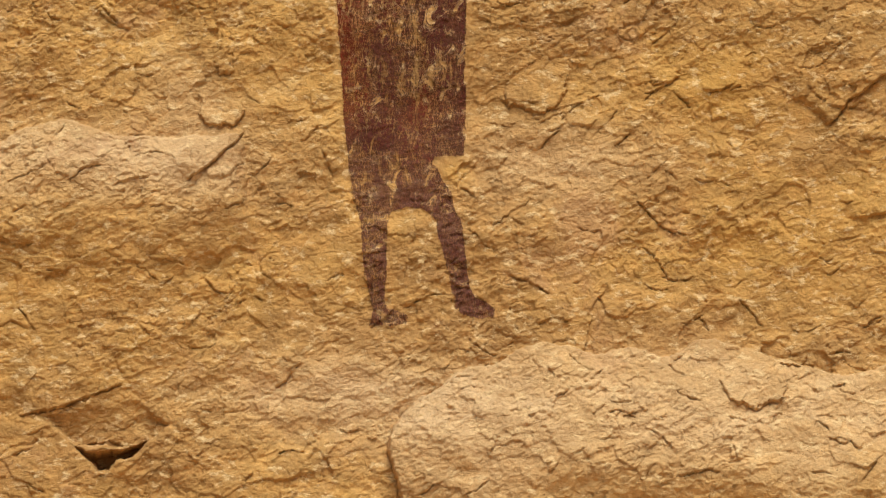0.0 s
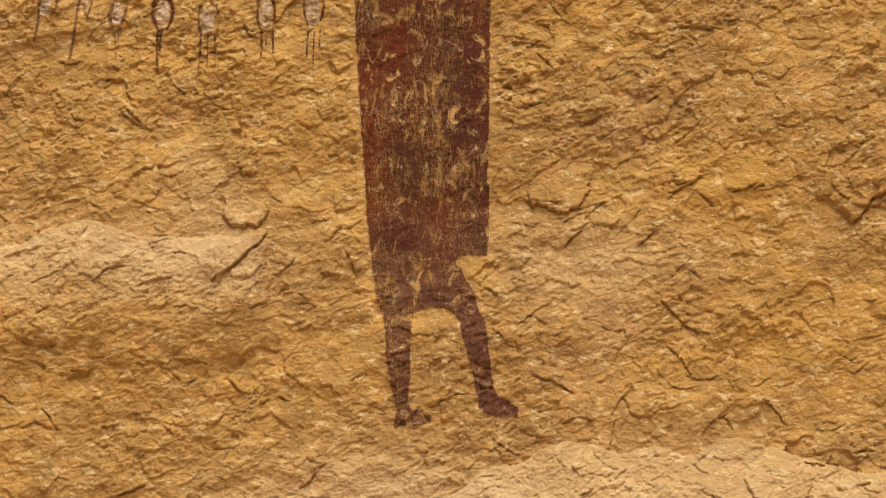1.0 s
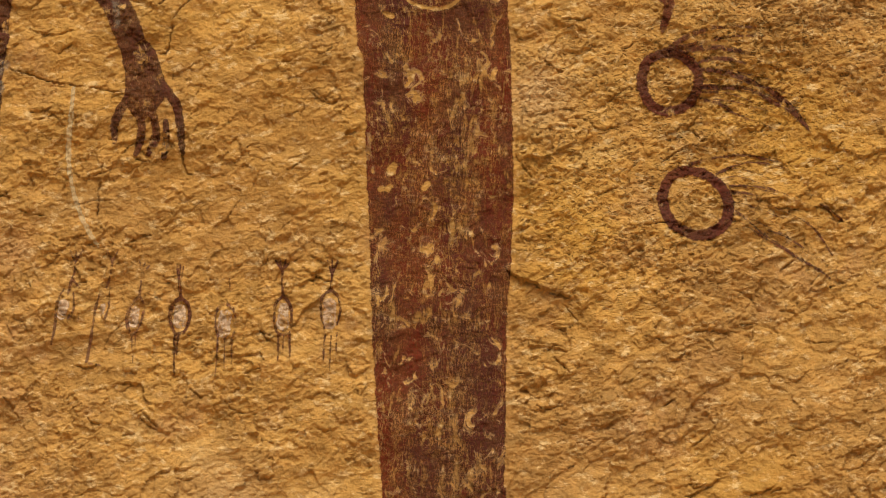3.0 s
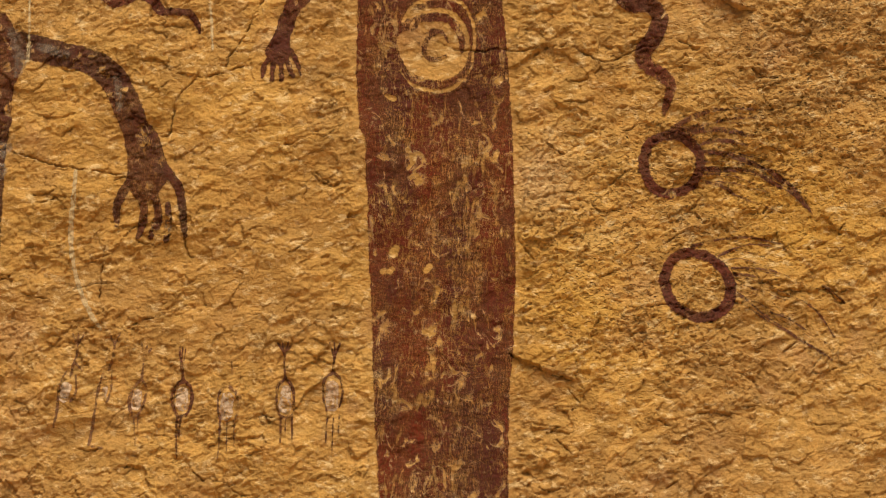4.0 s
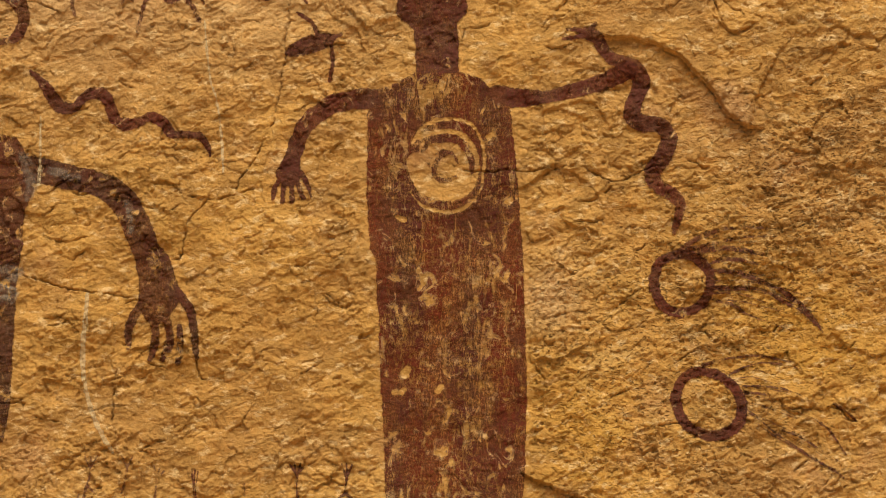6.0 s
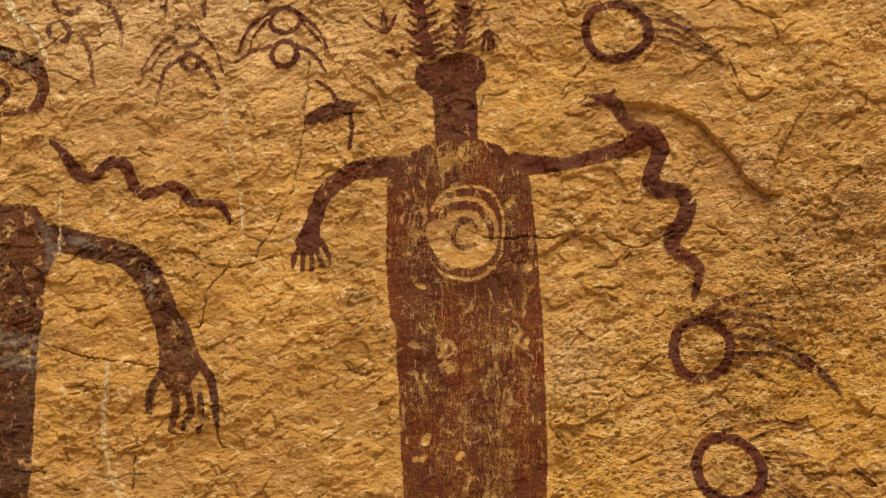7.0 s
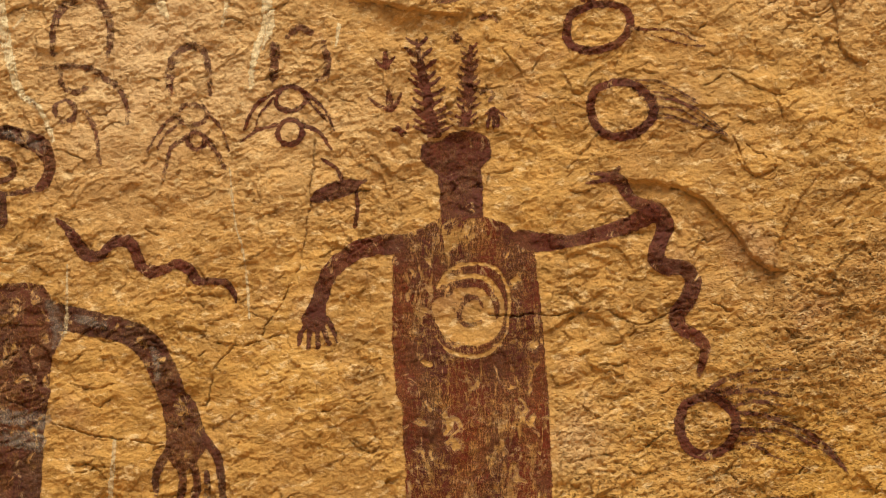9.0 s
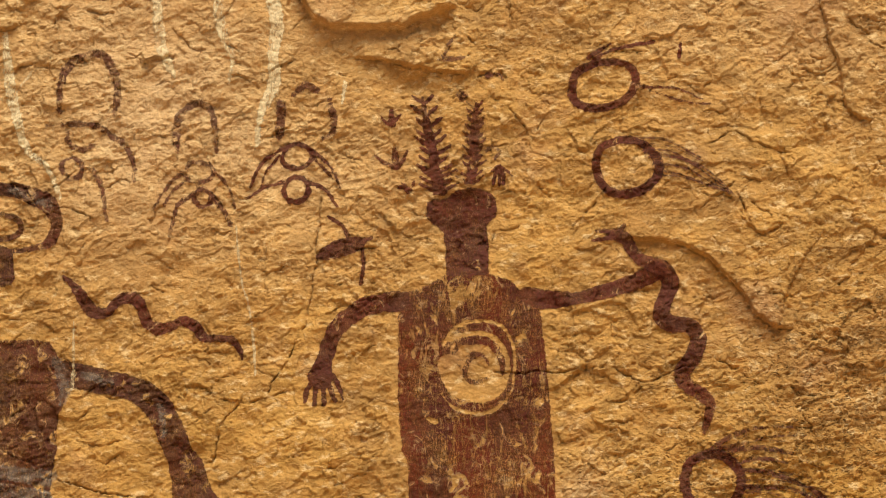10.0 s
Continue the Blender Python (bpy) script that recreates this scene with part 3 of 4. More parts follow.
NICKS_MIDDLE = [
    [(-213, 408), (-180, 382)],
    [(119, 305), (145, 264)],
    [(-482, -119), (-442, -152)],
    [(-696, -93), (-666, -131)],
    [(-660, 367), (-624, 378)],
    [(-400, -82), (-375, -97)],
    [(-584, -45), (-544, -44)],
    [(-503, -51), (-481, -55)],
    [(-378, -36), (-360, -41)],
    [(-242, -81), (-225, -63)],
    [(518, 235), (545, 214)],
    [(545, 214), (575, 216)],
    [(609, 224), (649, 198)],
    [(180, -29), (206, -51)],
    [(390, -250), (444, -218)],
    [(524, -245), (542, -236)],
    [(477, 28), (504, 32)],
    [(-498, 155), (-462, 167)],
    [(-560, -128), (-538, -142)],
]
NICKS_HIGH = [
    [(-666, 505), (-592, 500)],
    [(-619, 461), (-592, 480)],
    [(198, 526), (244, 534)],
    [(203, 512), (234, 510)],
    [(166, 461), (202, 440)],
    [(466, 739), (498, 732)],
    [(149, 820), (195, 825)],
    [(581, 753), (600, 768)],
    [(496, 583), (542, 569)],
    [(-210, 821), (-173, 825)],
    [(246, 237), (283, 256)],
    [(636, 214), (663, 218)],
    [(609, 237), (645, 209)],
    [(544, 117), (571, 135)],
]
NICKS_TOP = [
    [(44, 1261), (52, 1209)],
    [(42, 1064), (85, 1003)],
    [(416, 1023), (513, 980)],
    [(490, 977), (503, 943)],
    [(414, 915), (441, 856)],
    [(-519, 1212), (-486, 1172)],
    [(-486, 1172), (-458, 1171)],
    [(-783, 1129), (-744, 1148)],
    [(-346, 1135), (-310, 1152)],
    [(-417, 1124), (-385, 1111)],
    [(364, 991), (407, 1022)],
    [(381, 910), (414, 895)],
    [(-660, 1238), (-613, 1236)],
    [(181, 873), (144, 859)],
    [(608, 1216), (645, 1186)],
    [(-425, 1177), (-401, 1162)],
]

# ---- grid of the rock face: under two millimetres where the panel is, wider and wider outside ----
STEP = 0.0017


def spread(lo, hi, low_end, high_end):
    fine = np.arange(lo, hi, STEP)

    def away(start, end, sign):
        out, d, p = [], STEP, start
        while sign * (end - p) > 0:
            d = min(d * 1.22, 0.35)
            p += sign * d
            out.append(p)
        return out
    return np.array(away(lo, low_end, -1)[::-1] + list(fine) + away(fine[-1], high_end, 1))


XS = spread(-0.815, 0.79, -9.0, 9.0)
ZS = spread(2.085, 4.275, -0.3, 8.5)
X, Z = [g.astype(np.float32) * 1000 for g in np.meshgrid(XS, ZS - 3.0)]   # millimetres


def lattice(ix, iy, seed):
    h = (ix.astype(np.int64) * 374761393 + iy.astype(np.int64) * 668265263 + seed * 1442695041) & 0xFFFFFFFF
    h = ((h ^ (h >> 13)) * 1274126177) & 0xFFFFFFFF
    return (h ^ (h >> 16)) & 0xFFFF


def ripple(x, y, seed):
    """Gradient noise, about -0.7 to 0.7."""
    ix, iy = np.floor(x), np.floor(y)
    fx, fy = x - ix, y - iy
    sx, sy = fx * fx * fx * (fx * (fx * 6 - 15) + 10), fy * fy * fy * (fy * (fy * 6 - 15) + 10)

    def corner(dx, dy):
        ang = lattice(ix + dx, iy + dy, seed).astype(np.float32) * np.float32(2 * math.pi / 65536)
        return np.cos(ang) * (fx - dx) + np.sin(ang) * (fy - dy)
    low = corner(0, 0) * (1 - sx) + corner(1, 0) * sx
    high = corner(0, 1) * (1 - sx) + corner(1, 1) * sx
    return low * (1 - sy) + high * sy


def fractal(x, y, octaves, seed, gain=0.5):
    total, amp = 0, 1.0
    for i in range(octaves):
        total = total + amp * ripple(x * 2 ** i + 17.3 * i, y * 2 ** i - 9.1 * i, seed + i)
        amp *= gain
    return total


def smooth(a, b, x):
    t = np.clip((x - a) / (b - a), 0, 1)
    return t * t * (3 - 2 * t)


def blob(u, v, ru, rv):
    return np.exp(-((X - u) / ru) ** 2 - ((Z - v) / rv) ** 2)


# uneven ways for edges to run
XW = X + 5 * ripple(X / 34, Z / 34, 71) + 2.8 * ripple(X / 11, Z / 11, 72) + 1.6 * ripple(X / 5, Z / 5, 75)
ZW = Z + 5 * ripple(X / 34, Z / 34, 73) + 2.8 * ripple(X / 11, Z / 11, 74) + 1.6 * ripple(X / 5, Z / 5, 76)


def window(points, margin):
    us, vs = [p[0] for p in points], [p[1] for p in points]
    c = np.searchsorted(X[0], [min(us) - margin, max(us) + margin])
    r = np.searchsorted(Z[:, 0], [min(vs) - margin, max(vs) + margin])
    return slice(max(r[0] - 1, 0), r[1] + 1), slice(max(c[0] - 1, 0), c[1] + 1)


def bend(points, n=6):
    """A smooth line through the points."""
    p = [points[0]] + list(points) + [points[-1]]
    out = []
    for i in range(1, len(p) - 2):
        q = [np.array(p[i + d], float) for d in (-1, 0, 1, 2)]
        for s in range(n):
            t = s / n
            out.append(0.5 * (2 * q[1] + (q[2] - q[0]) * t + (2 * q[0] - 5 * q[1] + 4 * q[2] - q[3]) * t ** 2
                              + (3 * q[1] - q[0] - 3 * q[2] + q[3]) * t ** 3))
    return out + [np.array(points[-1], float)]


def inside(points, sl, xx, zz):
    """Signed distance to a closed outline, negative inside."""
    x, z = xx[sl], zz[sl]
    d = np.full(x.shape, 1e9, np.float32)
    sign = np.ones(x.shape, np.float32)
    for (ax, az), (bx, bz) in zip(points, points[1:] + points[:1]):
        ex, ez, wx, wz = bx - ax, bz - az, x - ax, z - az
        t = np.clip((wx * ex + wz * ez) / (ex * ex + ez * ez + 1e-9), 0, 1)
        d = np.minimum(d, (wx - ex * t) ** 2 + (wz - ez * t) ** 2)
        flip = (((az <= z) & (bz > z)) | ((bz <= z) & (az > z)))
        if abs(ez) > 1e-9:
            flip &= x < ax + (z - az) / ez * ex
            sign = np.where(flip, -sign, sign)
    return np.sqrt(d) * sign


def line_field(points, sl, xx, zz):
    """Distance to a line, the side (left of its run is positive) and how far along it, from 0 to 1."""
    x, z = xx[sl], zz[sl]
    d = np.full(x.shape, 1e9, np.float32)
    side, along = np.zeros_like(d), np.zeros_like(d)
    lengths = [math.dist(a, b) for a, b in zip(points, points[1:])]
    total, run = sum(lengths), 0.0
    for (ax, az), (bx, bz), ln in zip(points, points[1:], lengths):
        ex, ez, wx, wz = bx - ax, bz - az, x - ax, z - az
        t = np.clip((wx * ex + wz * ez) / (ln * ln + 1e-9), 0, 1)
        q = np.hypot(wx - ex * t, wz - ez * t)
        near = q < d
        d = np.where(near, q, d)
        side = np.where(near, np.sign(ex * wz - ez * wx), side)
        along = np.where(near, (run + t * ln) / total, along)
        run += ln
    return d, side, along


# where the stone is paler; on the ledges this also holds light from above
PALE = np.clip(0.65 * blob(356, -765, 420, 110) + 0.8 * blob(-90, -733, 200, 60) + 0.55 * blob(-451, -369, 260, 70) + 0.5 * blob(-336, -268, 70, 70) + 0.8 * blob(161, 399, 45, 50) + 0.35 * blob(467, 1188, 300, 110) + 0.6 * blob(264, -362, 170, 70) + 0.9 * blob(-565, 1090, 300, 230) + 0.4 * blob(-275, 931, 150, 90) + 0.4 * blob(-143, 1194, 120, 40), 0, 1)

# ---- relief, in millimetres towards the open ----
SPAN = smooth(-1250, -860, X) * smooth(1250, 860, X) * smooth(-1300, -980, Z) * smooth(1700, 1310, Z)
ca, sa = math.cos(radians(17)), math.sin(radians(17))
A, B = X * ca + Z * sa, -X * sa + Z * ca
broad = 16 * fractal(X / 620, Z / 620, 3, 11) + (1 - SPAN) * 90 * fractal(X / 2600, Z / 2100, 3, 31)
H = 10.0 * fractal(A / 180, B / 110, 2, 21)
calm = np.zeros_like(X)
csl = window(TORSO_LEFT + TORSO_RIGHT, 60)
calm[csl] = smooth(18, -2, inside(TORSO_LEFT + HIP_LINE[1:] + HIP_LINE_END + TORSO_RIGHT[::-1], csl, X, Z))
CALM = (1 - 0.72 * calm) * (0.78 + 0.22 * smooth(-420, -60, Z))
rough = 0.7 + 0.6 * smooth(-0.25, 0.35, fractal(X / 240, Z / 180, 2, 41))


def scales(length, height, size, seed):
    """Thin sheets that overlap like scales, each proud at its lower edge."""
    s = 2.1 * fractal(A / length, B / height, 4, seed, 0.55) + B / (height * 1.5)
    f = s - np.floor(s)
    lift = (1 - f) * smooth(0.0, 0.035, f)
    return size * lift * smooth(-0.12, 0.30, ripple(A / (length * 0.8), B / (height * 0.9), seed + 9) + 0.08)


def shards(size, height, lean, seed):
    """Broken facets: each piece of the face nearly flat, tilted its own way and at a height of its own."""
    u = A / (size * 1.4) + 0.30 * ripple(A / size, B / size, seed) + 0.16 * ripple(A * 2.7 / size, B * 2.7 / size, seed + 1)
    v = B / size + 0.30 * ripple(A / size, B / size, seed + 2) + 0.16 * ripple(A * 2.7 / size, B * 2.7 / size, seed + 3)
    iu, iv = np.floor(u), np.floor(v)
    near, out = np.full(u.shape, 9.0, np.float32), np.zeros(u.shape, np.float32)
    for du in (-1, 0, 1):
        for dv in (-1, 0, 1):
            cu, cv = iu + du, iv + dv
            r = [lattice(cu, cv, seed + i).astype(np.float32) / 65536 for i in (4, 5)]
            eu, ev = u - cu - r[0], v - cv - r[1]
            d = eu * eu + ev * ev
            g = (r[0] * 7.31 + r[1] * 3.17) % 1.0, (r[0] * 5.71 + r[1] * 9.43) % 1.0, (r[0] * 11.9 + r[1] * 6.13) % 1.0
            closer = d < near
            near = np.where(closer, d, near)
            out = np.where(closer, (g[0] - 0.5) + lean * ((g[1] - 0.5) * eu + (g[2] - 0.5) * ev), out)
    return height * out


H += CALM * (2.5 * fractal(A / 45, B / 28, 1, 23) + 4.6 * fractal(A / 62, B / 44, 2, 25) + scales(120, 75, 3.4, 51) + scales(42, 30, 2.3, 61) * rough + scales(19, 14, 1.3, 81) * rough)
H += CALM * SPAN * (
    shards(88, 3.8, 3.0, 201) * smooth(-0.30, 0.20, ripple(X / 230, Z / 160, 92))
    + shards(36, 3.2, 3.6, 221) * smooth(-0.35, 0.25, ripple(X / 130, Z / 90, 93))
    + shards(15, 2.0, 3.6, 241) * rough * smooth(-0.45, 0.15, ripple(X / 85, Z / 60, 97))
    + shards(7.5, 1.1, 3.4, 261) * rough + 0.7 * ripple(A / 6.5, B / 5.5, 99))


def step(points, proud, height, reach, lip=2.2, ends=0.12):
    """A step of the rock along a line; proud: 1 where the left of its run stands out, -1 the right."""
    pts = [tuple(p) for p in bend(points, 4)]
    sl = window(points, reach)
    d, side, along = line_field(pts, sl, XW, ZW)
    fade = np.clip(np.minimum(along, 1 - along) / ends, 0, 1) ** 0.7
    H[sl] += height * fade * smooth(-lip / 2, lip, d * side * proud) * np.clip(1 - d / reach, 0, 1) ** 1.5


def shelf(points, jump, slope, reach, back, pale):
    """Rock that leans out below a line: it slopes out over reach, then falls back slowly."""
    pts = [tuple(p) for p in bend(points, 4)]
    sl = window(points, reach + back)
    d, side, along = line_field(pts, sl, XW, ZW)
    below = np.where(side < 0, d, 0)
    fade = np.clip(np.minimum(along, 1 - along) / 0.06, 0, 1) ** 0.7
    out = slope * reach * (1 - np.exp(-below / reach)) * smooth(reach + back, reach, below)
    # paler from the lip down: light on the upturned face painted in
    PALE[sl] += np.where(side < 0, pale * fade * smooth(0, 2.5, below) * smooth(reach * 2.2, reach * 0.4, below), 0)
    H[sl] += np.where(side < 0, fade * (jump * smooth(0, 5, below) * smooth(reach + back, reach, below) + out), 0)
    return sl, np.where(side < 0, d - reach - back + 20, 1e3)


def crack(points, wide=0.8, deep=5.5):
    pts = [tuple(p) for p in bend(points, 4)]
    sl = window(points, 12)
    d, _, along = line_field(pts, sl, XW, ZW)
    vary = 1.3 * smooth(-0.45, 0.10, ripple(X[sl] / 17, Z[sl] / 17, 7))
    H[sl] -= deep * vary * smooth(wide * 2.0, wide * 0.4, d) * np.clip(np.minimum(along, 1 - along) / 0.05, 0, 1)


def flake(points, height, lip=2.0):
    """A loose scale of rock that stands off at its lower edge. Returns where it is."""
    sl = window(points, 30)
    d = inside(points, sl, 2 * XW - X, 2 * ZW - Z)
    vs = [p[1] for p in points]
    drop = np.clip((max(vs) - Z[sl]) / (max(vs) - min(vs)), 0, 1)
    H[sl] += 0.8 * height * smooth(lip, -lip, d) * (0.12 + 0.88 * drop ** 1.5)
    H[sl] -= 2.5 * smooth(2.0, 0.5, np.abs(d - 1.5)) * drop
    return sl, d


foot = shelf(STEP_FOOT, 20, 0.46, 150, 260, 0.4)
shelf(STEP_WEST, 9, 0.42, 60, 240, 0.45)
step(STEP_WEST_END, 1, 10, 80)
step(STEP_FOOT[1:8], -1, 10, 110, 3, 0.05)
crack(STEP_FOOT[1:8], 0.8, 3.0)
step(STEP_EAST, 1, 12, 170, 3, 0.05)
step(STEP_EAST_LOW, 1, 8, 70)
step(STEP_CAVE, 1, 7, 110)
step(CAVE_LIP_WEST, -1, 6, 90, 5)
step(CAVE_LIP_EAST, -1, 6, 90, 5)
step(STEP_SNAKE, 1, 15, 240, 3.5, 0.10)
step(STEP_ARM, 1, 5, 60)
step(OVERHANG, 1, 30, 260, 5, 0.05)
step(ALCOVE, 1, 13, 80, 4)
H -= 14 * blob(-120, 1108, 70, 26)
step(STEP_TOP_EAST, 1, 12, 160, 3, 0.06)
for line in (STEP_SNAKE[2:], OVERHANG, ALCOVE, STEP_TOP_EAST, STEP_BODY_EAST, STEP_EAST, STEP_CAVE, STEP_WEST_END):
    crack(line, 0.85, 5.0)
step(STEP_BODY_EAST, 1, 10, 110)
step(STEP_PALE, -1, 9, 70)
for lines in (NICKS_LOW, NICKS_FOOT, NICKS_MIDDLE, NICKS_HIGH, NICKS_TOP):
    for i, line in enumerate(lines):
        (u0, v0), (u1, v1) = sorted(line)
        sag = 0.10 * (u1 - u0) * (1 if i % 2 else -1)
        step([(u0, v0), ((u0 + u1) / 2, (v0 + v1) / 2 + sag), (u1, v1)], 1, 3.2 + 1.8 * ((i * 7) % 5) / 4, 34 + 6 * (i % 4), 1.8, 0.25)
        crack([(u0, v0), ((u0 + u1) / 2, (v0 + v1) / 2 + sag), (u1, v1)], 0.7, 4.2)
rng = random.Random(5)
for i in range(340):   # thin crevices and lifted scales all over the face
    u, v, reach = rng.uniform(-800, 780), rng.uniform(-900, 1260), rng.uniform(9, 24) * rng.choice((1, 1, 1.6))
    turn = radians(rng.gauss(8, 26))
    cu, su = math.cos(turn) * reach, math.sin(turn) * reach
    sag = rng.uniform(-0.45, 0.45) * reach
    line = [(u - cu, v - su), (u + sag * su / reach, v + sag), (u + cu, v + su)]
    if abs(u) < 150 and -420 < v < 780:
        continue
    step(line, 1, rng.uniform(1.4, 3.4), rng.uniform(20, 40), 1.6, 0.25)
    crack(line, rng.uniform(0.5, 0.75), rng.uniform(2.4, 4.6))
for line in CRACKS:
    crack(line)
sl = window(RECESS, 40)
low, high = min(p[1] for p in RECESS), max(p[1] for p in RECESS)
H[sl] -= 27 * np.clip((high - 12 - Z[sl]) / (high - low), 0, 1) * smooth(2, -6, inside(RECESS, sl, XW, ZW))
sl = window(CAVE, 30)
H[sl] -= 58 * smooth(2, -9, inside(CAVE, sl, XW, ZW))
FLAKES = [(FLAKE_WEST, 12), (FLAKE_SMALL, 7), (FLAKE_EAST, 12), (FLAKE_FOOT, 12), (FLAKE_NOSE, 9), (FLAKE_TINY, 6),
          (FLAKE_TOP, 18), (FLAKE_RING, 8), (FLAKE_HIGH, 10)]
loose = [flake(points, height) for points, height in FLAKES]

# small solution holes, thick in the honey-coloured stone
holes = np.clip(1.1 * blob(301, 284, 200, 210) + 1.2 * blob(640, 590, 200, 190) + 0.5 * blob(480, 420, 160, 140) + 0.03, 0, 1) * SPAN * (1 - calm)
hs = window([(60, 40), (790, 1000)], 0)
for cell, least, most, share in ((12.0, 1.7, 2.2, 0.42), (7.5, 1.2, 1.2, 0.34)):
    gx, gz = np.floor(X[hs] / cell), np.floor(Z[hs] / cell)
    seed = int(cell)
    for dx in (-1, 0, 1):
        for dz in (-1, 0, 1):
            cx, cz = gx + dx, gz + dz
            px = (cx + lattice(cx, cz, seed) / 65536) * cell
            pz = (cz + lattice(cx, cz, seed + 1) / 65536) * cell
            r = least + most * (lattice(cx, cz, seed + 2) / 65536) ** 2
            on = lattice(cx, cz, seed + 3) / 65536 < holes[hs] * share
            H[hs] -= np.where(on, 1.05 * r * smooth(1.2, 0.55, np.hypot((XW[hs] - px) / 1.4, ZW[hs] - pz) / r), 0)

# where the stone is more golden or browner; alcove brown is painted shade, cave recess partly
PALE = np.clip(PALE, 0, 1)
GOLD = np.clip(0.5 * blob(515, -233, 130, 100) + 0.7 * blob(206, 159, 110, 120) + 0.7 * blob(556, 348, 180, 150) + 1 * blob(94, -377, 25, 22) + 0.4 * blob(560, -458, 180, 90) + 0.3 * blob(-421, 408, 400, 300), 0, 1)
GRIT = np.clip(0.42 + 0.5 * smooth(-520, -150, Z) + 0.55 * fractal(X / 210, Z / 150, 3, 131), 0.2, 1)
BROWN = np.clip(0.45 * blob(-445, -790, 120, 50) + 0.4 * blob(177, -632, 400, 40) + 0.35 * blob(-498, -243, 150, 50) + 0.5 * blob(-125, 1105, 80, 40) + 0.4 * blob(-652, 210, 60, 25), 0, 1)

# where the paint of the tall form has worn thin
WEAR = np.clip(0.95 * blob(-20, 748, 42, 26) + 0.5 * blob(-62, 700, 30, 45) + 0.5 * blob(-98, 600, 22, 40) + 0.7 * blob(15, 420, 38, 55) + 0.7 * blob(28, 318, 36, 40)
               + 0.6 * blob(35, 205, 26, 60) + 0.6 * blob(-10, 100, 45, 60) + 0.8 * blob(15, -95, 30, 70) + 0.8 * blob(22, -215, 28, 60)
               + 0.5 * blob(-80, 355, 22, 30) + 0.6 * blob(-60, -230, 20, 60) + 0.7 * blob(10, -375, 26, 22) + 0.3 * blob(-50, -400, 14, 26) + 0.2 * blob(-40, -490, 10, 70), 0, 1)

PLACE = np.stack([X / 1000, -(H + broad) / 1000, 3 + Z / 1000 - 0.19 * broad / 1000], -1)
ROWS_N, COLS_N = X.shape


def sheet(name, rows, cols, wanted, mat, out=0.0, layers=()):
    """A mesh of the grid's squares that are wanted, out metres in front of the rock, with values at its corners."""
    r0, c0 = rows.start, cols.start
    ii, jj = np.nonzero(wanted)
    ii, jj = ii + r0, jj + c0
    corners = np.stack([ii * COLS_N + jj, ii * COLS_N + jj + 1, (ii + 1) * COLS_N + jj + 1, (ii + 1) * COLS_N + jj], -1).ravel()
    used, index = np.unique(corners, return_inverse=True)
    co = PLACE.reshape(-1, 3)[used].astype(np.float32)
    co[:, 1] -= out
    me = bpy.data.meshes.new(name)
    me.vertices.add(len(used)), me.loops.add(len(corners)), me.polygons.add(len(ii))
    me.vertices.foreach_set("co", co.ravel())
    me.loops.foreach_set("vertex_index", index.astype(np.int32).ravel())
    me.polygons.foreach_set("loop_start", np.arange(0, len(corners), 4, dtype=np.int32))
    me.update(calc_edges=True)
    me.shade_smooth()
    for key, full in layers:
        me.attributes.new(key, "FLOAT", "POINT").data.foreach_set("value", full.reshape(-1)[used].astype(np.float32))
    me.materials.append(mat)
    return me


def under(ob, parent):
    ob.parent = parent
    ob.matrix_parent_inverse = parent.matrix_basis.inverted()
    return ob


# ---- the cliff and the ground ----
TINTS = (("pale", PALE), ("gold", GOLD), ("brown", BROWN), ("pits", holes), ("grit", GRIT))
whole = np.ones((ROWS_N - 1, COLS_N - 1), bool)
pieces = []
for fsl, d in loose + [foot]:
    cut = np.zeros_like(whole)
    rows = slice(fsl[0].start, min(fsl[0].stop, ROWS_N) - 1)
    cols = slice(fsl[1].start, min(fsl[1].stop, COLS_N) - 1)
    cut[rows, cols] = (d < 1.0)[:-1, :-1]
    cut &= whole
    whole &= ~cut
    pieces.append(cut)
everywhere = (slice(0, ROWS_N), slice(0, COLS_N))
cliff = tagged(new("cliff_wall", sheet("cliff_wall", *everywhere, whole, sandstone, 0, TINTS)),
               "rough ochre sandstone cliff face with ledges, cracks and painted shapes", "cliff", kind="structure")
for i, cut in enumerate(pieces):
    kind = "rock_flake" if i < len(loose) else "rock_ledge"
    under(new(kind, sheet(kind, *everywhere, cut, sandstone, 0, TINTS)), cliff)
bm = bmesh.new()
bmesh.ops.create_cube(bm, size=1, matrix=Matrix.Translation((0, 1.6, 4.1)) @ Matrix.Diagonal((18.0, 2.4, 8.8, 1)))
me = bpy.data.meshes.new("cliff_core")
bm.to_mesh(me)
me.materials.append(sandstone)
under(new("cliff_core", me), cliff)
bm = bmesh.new()
bmesh.ops.create_grid(bm, x_segments=60, y_segments=60, size=300)
for v in bm.verts:
    v.co.z = -0.02 + (0.5 * noise.noise(v.co * 0.03) if v.co.length > 20 else 0)
me = bpy.data.meshes.new("ground")
bm.to_mesh(me)
me.materials.append(sand)
tagged(new("ground", me), "pale sandy desert ground below the cliff", "ground", kind="structure")


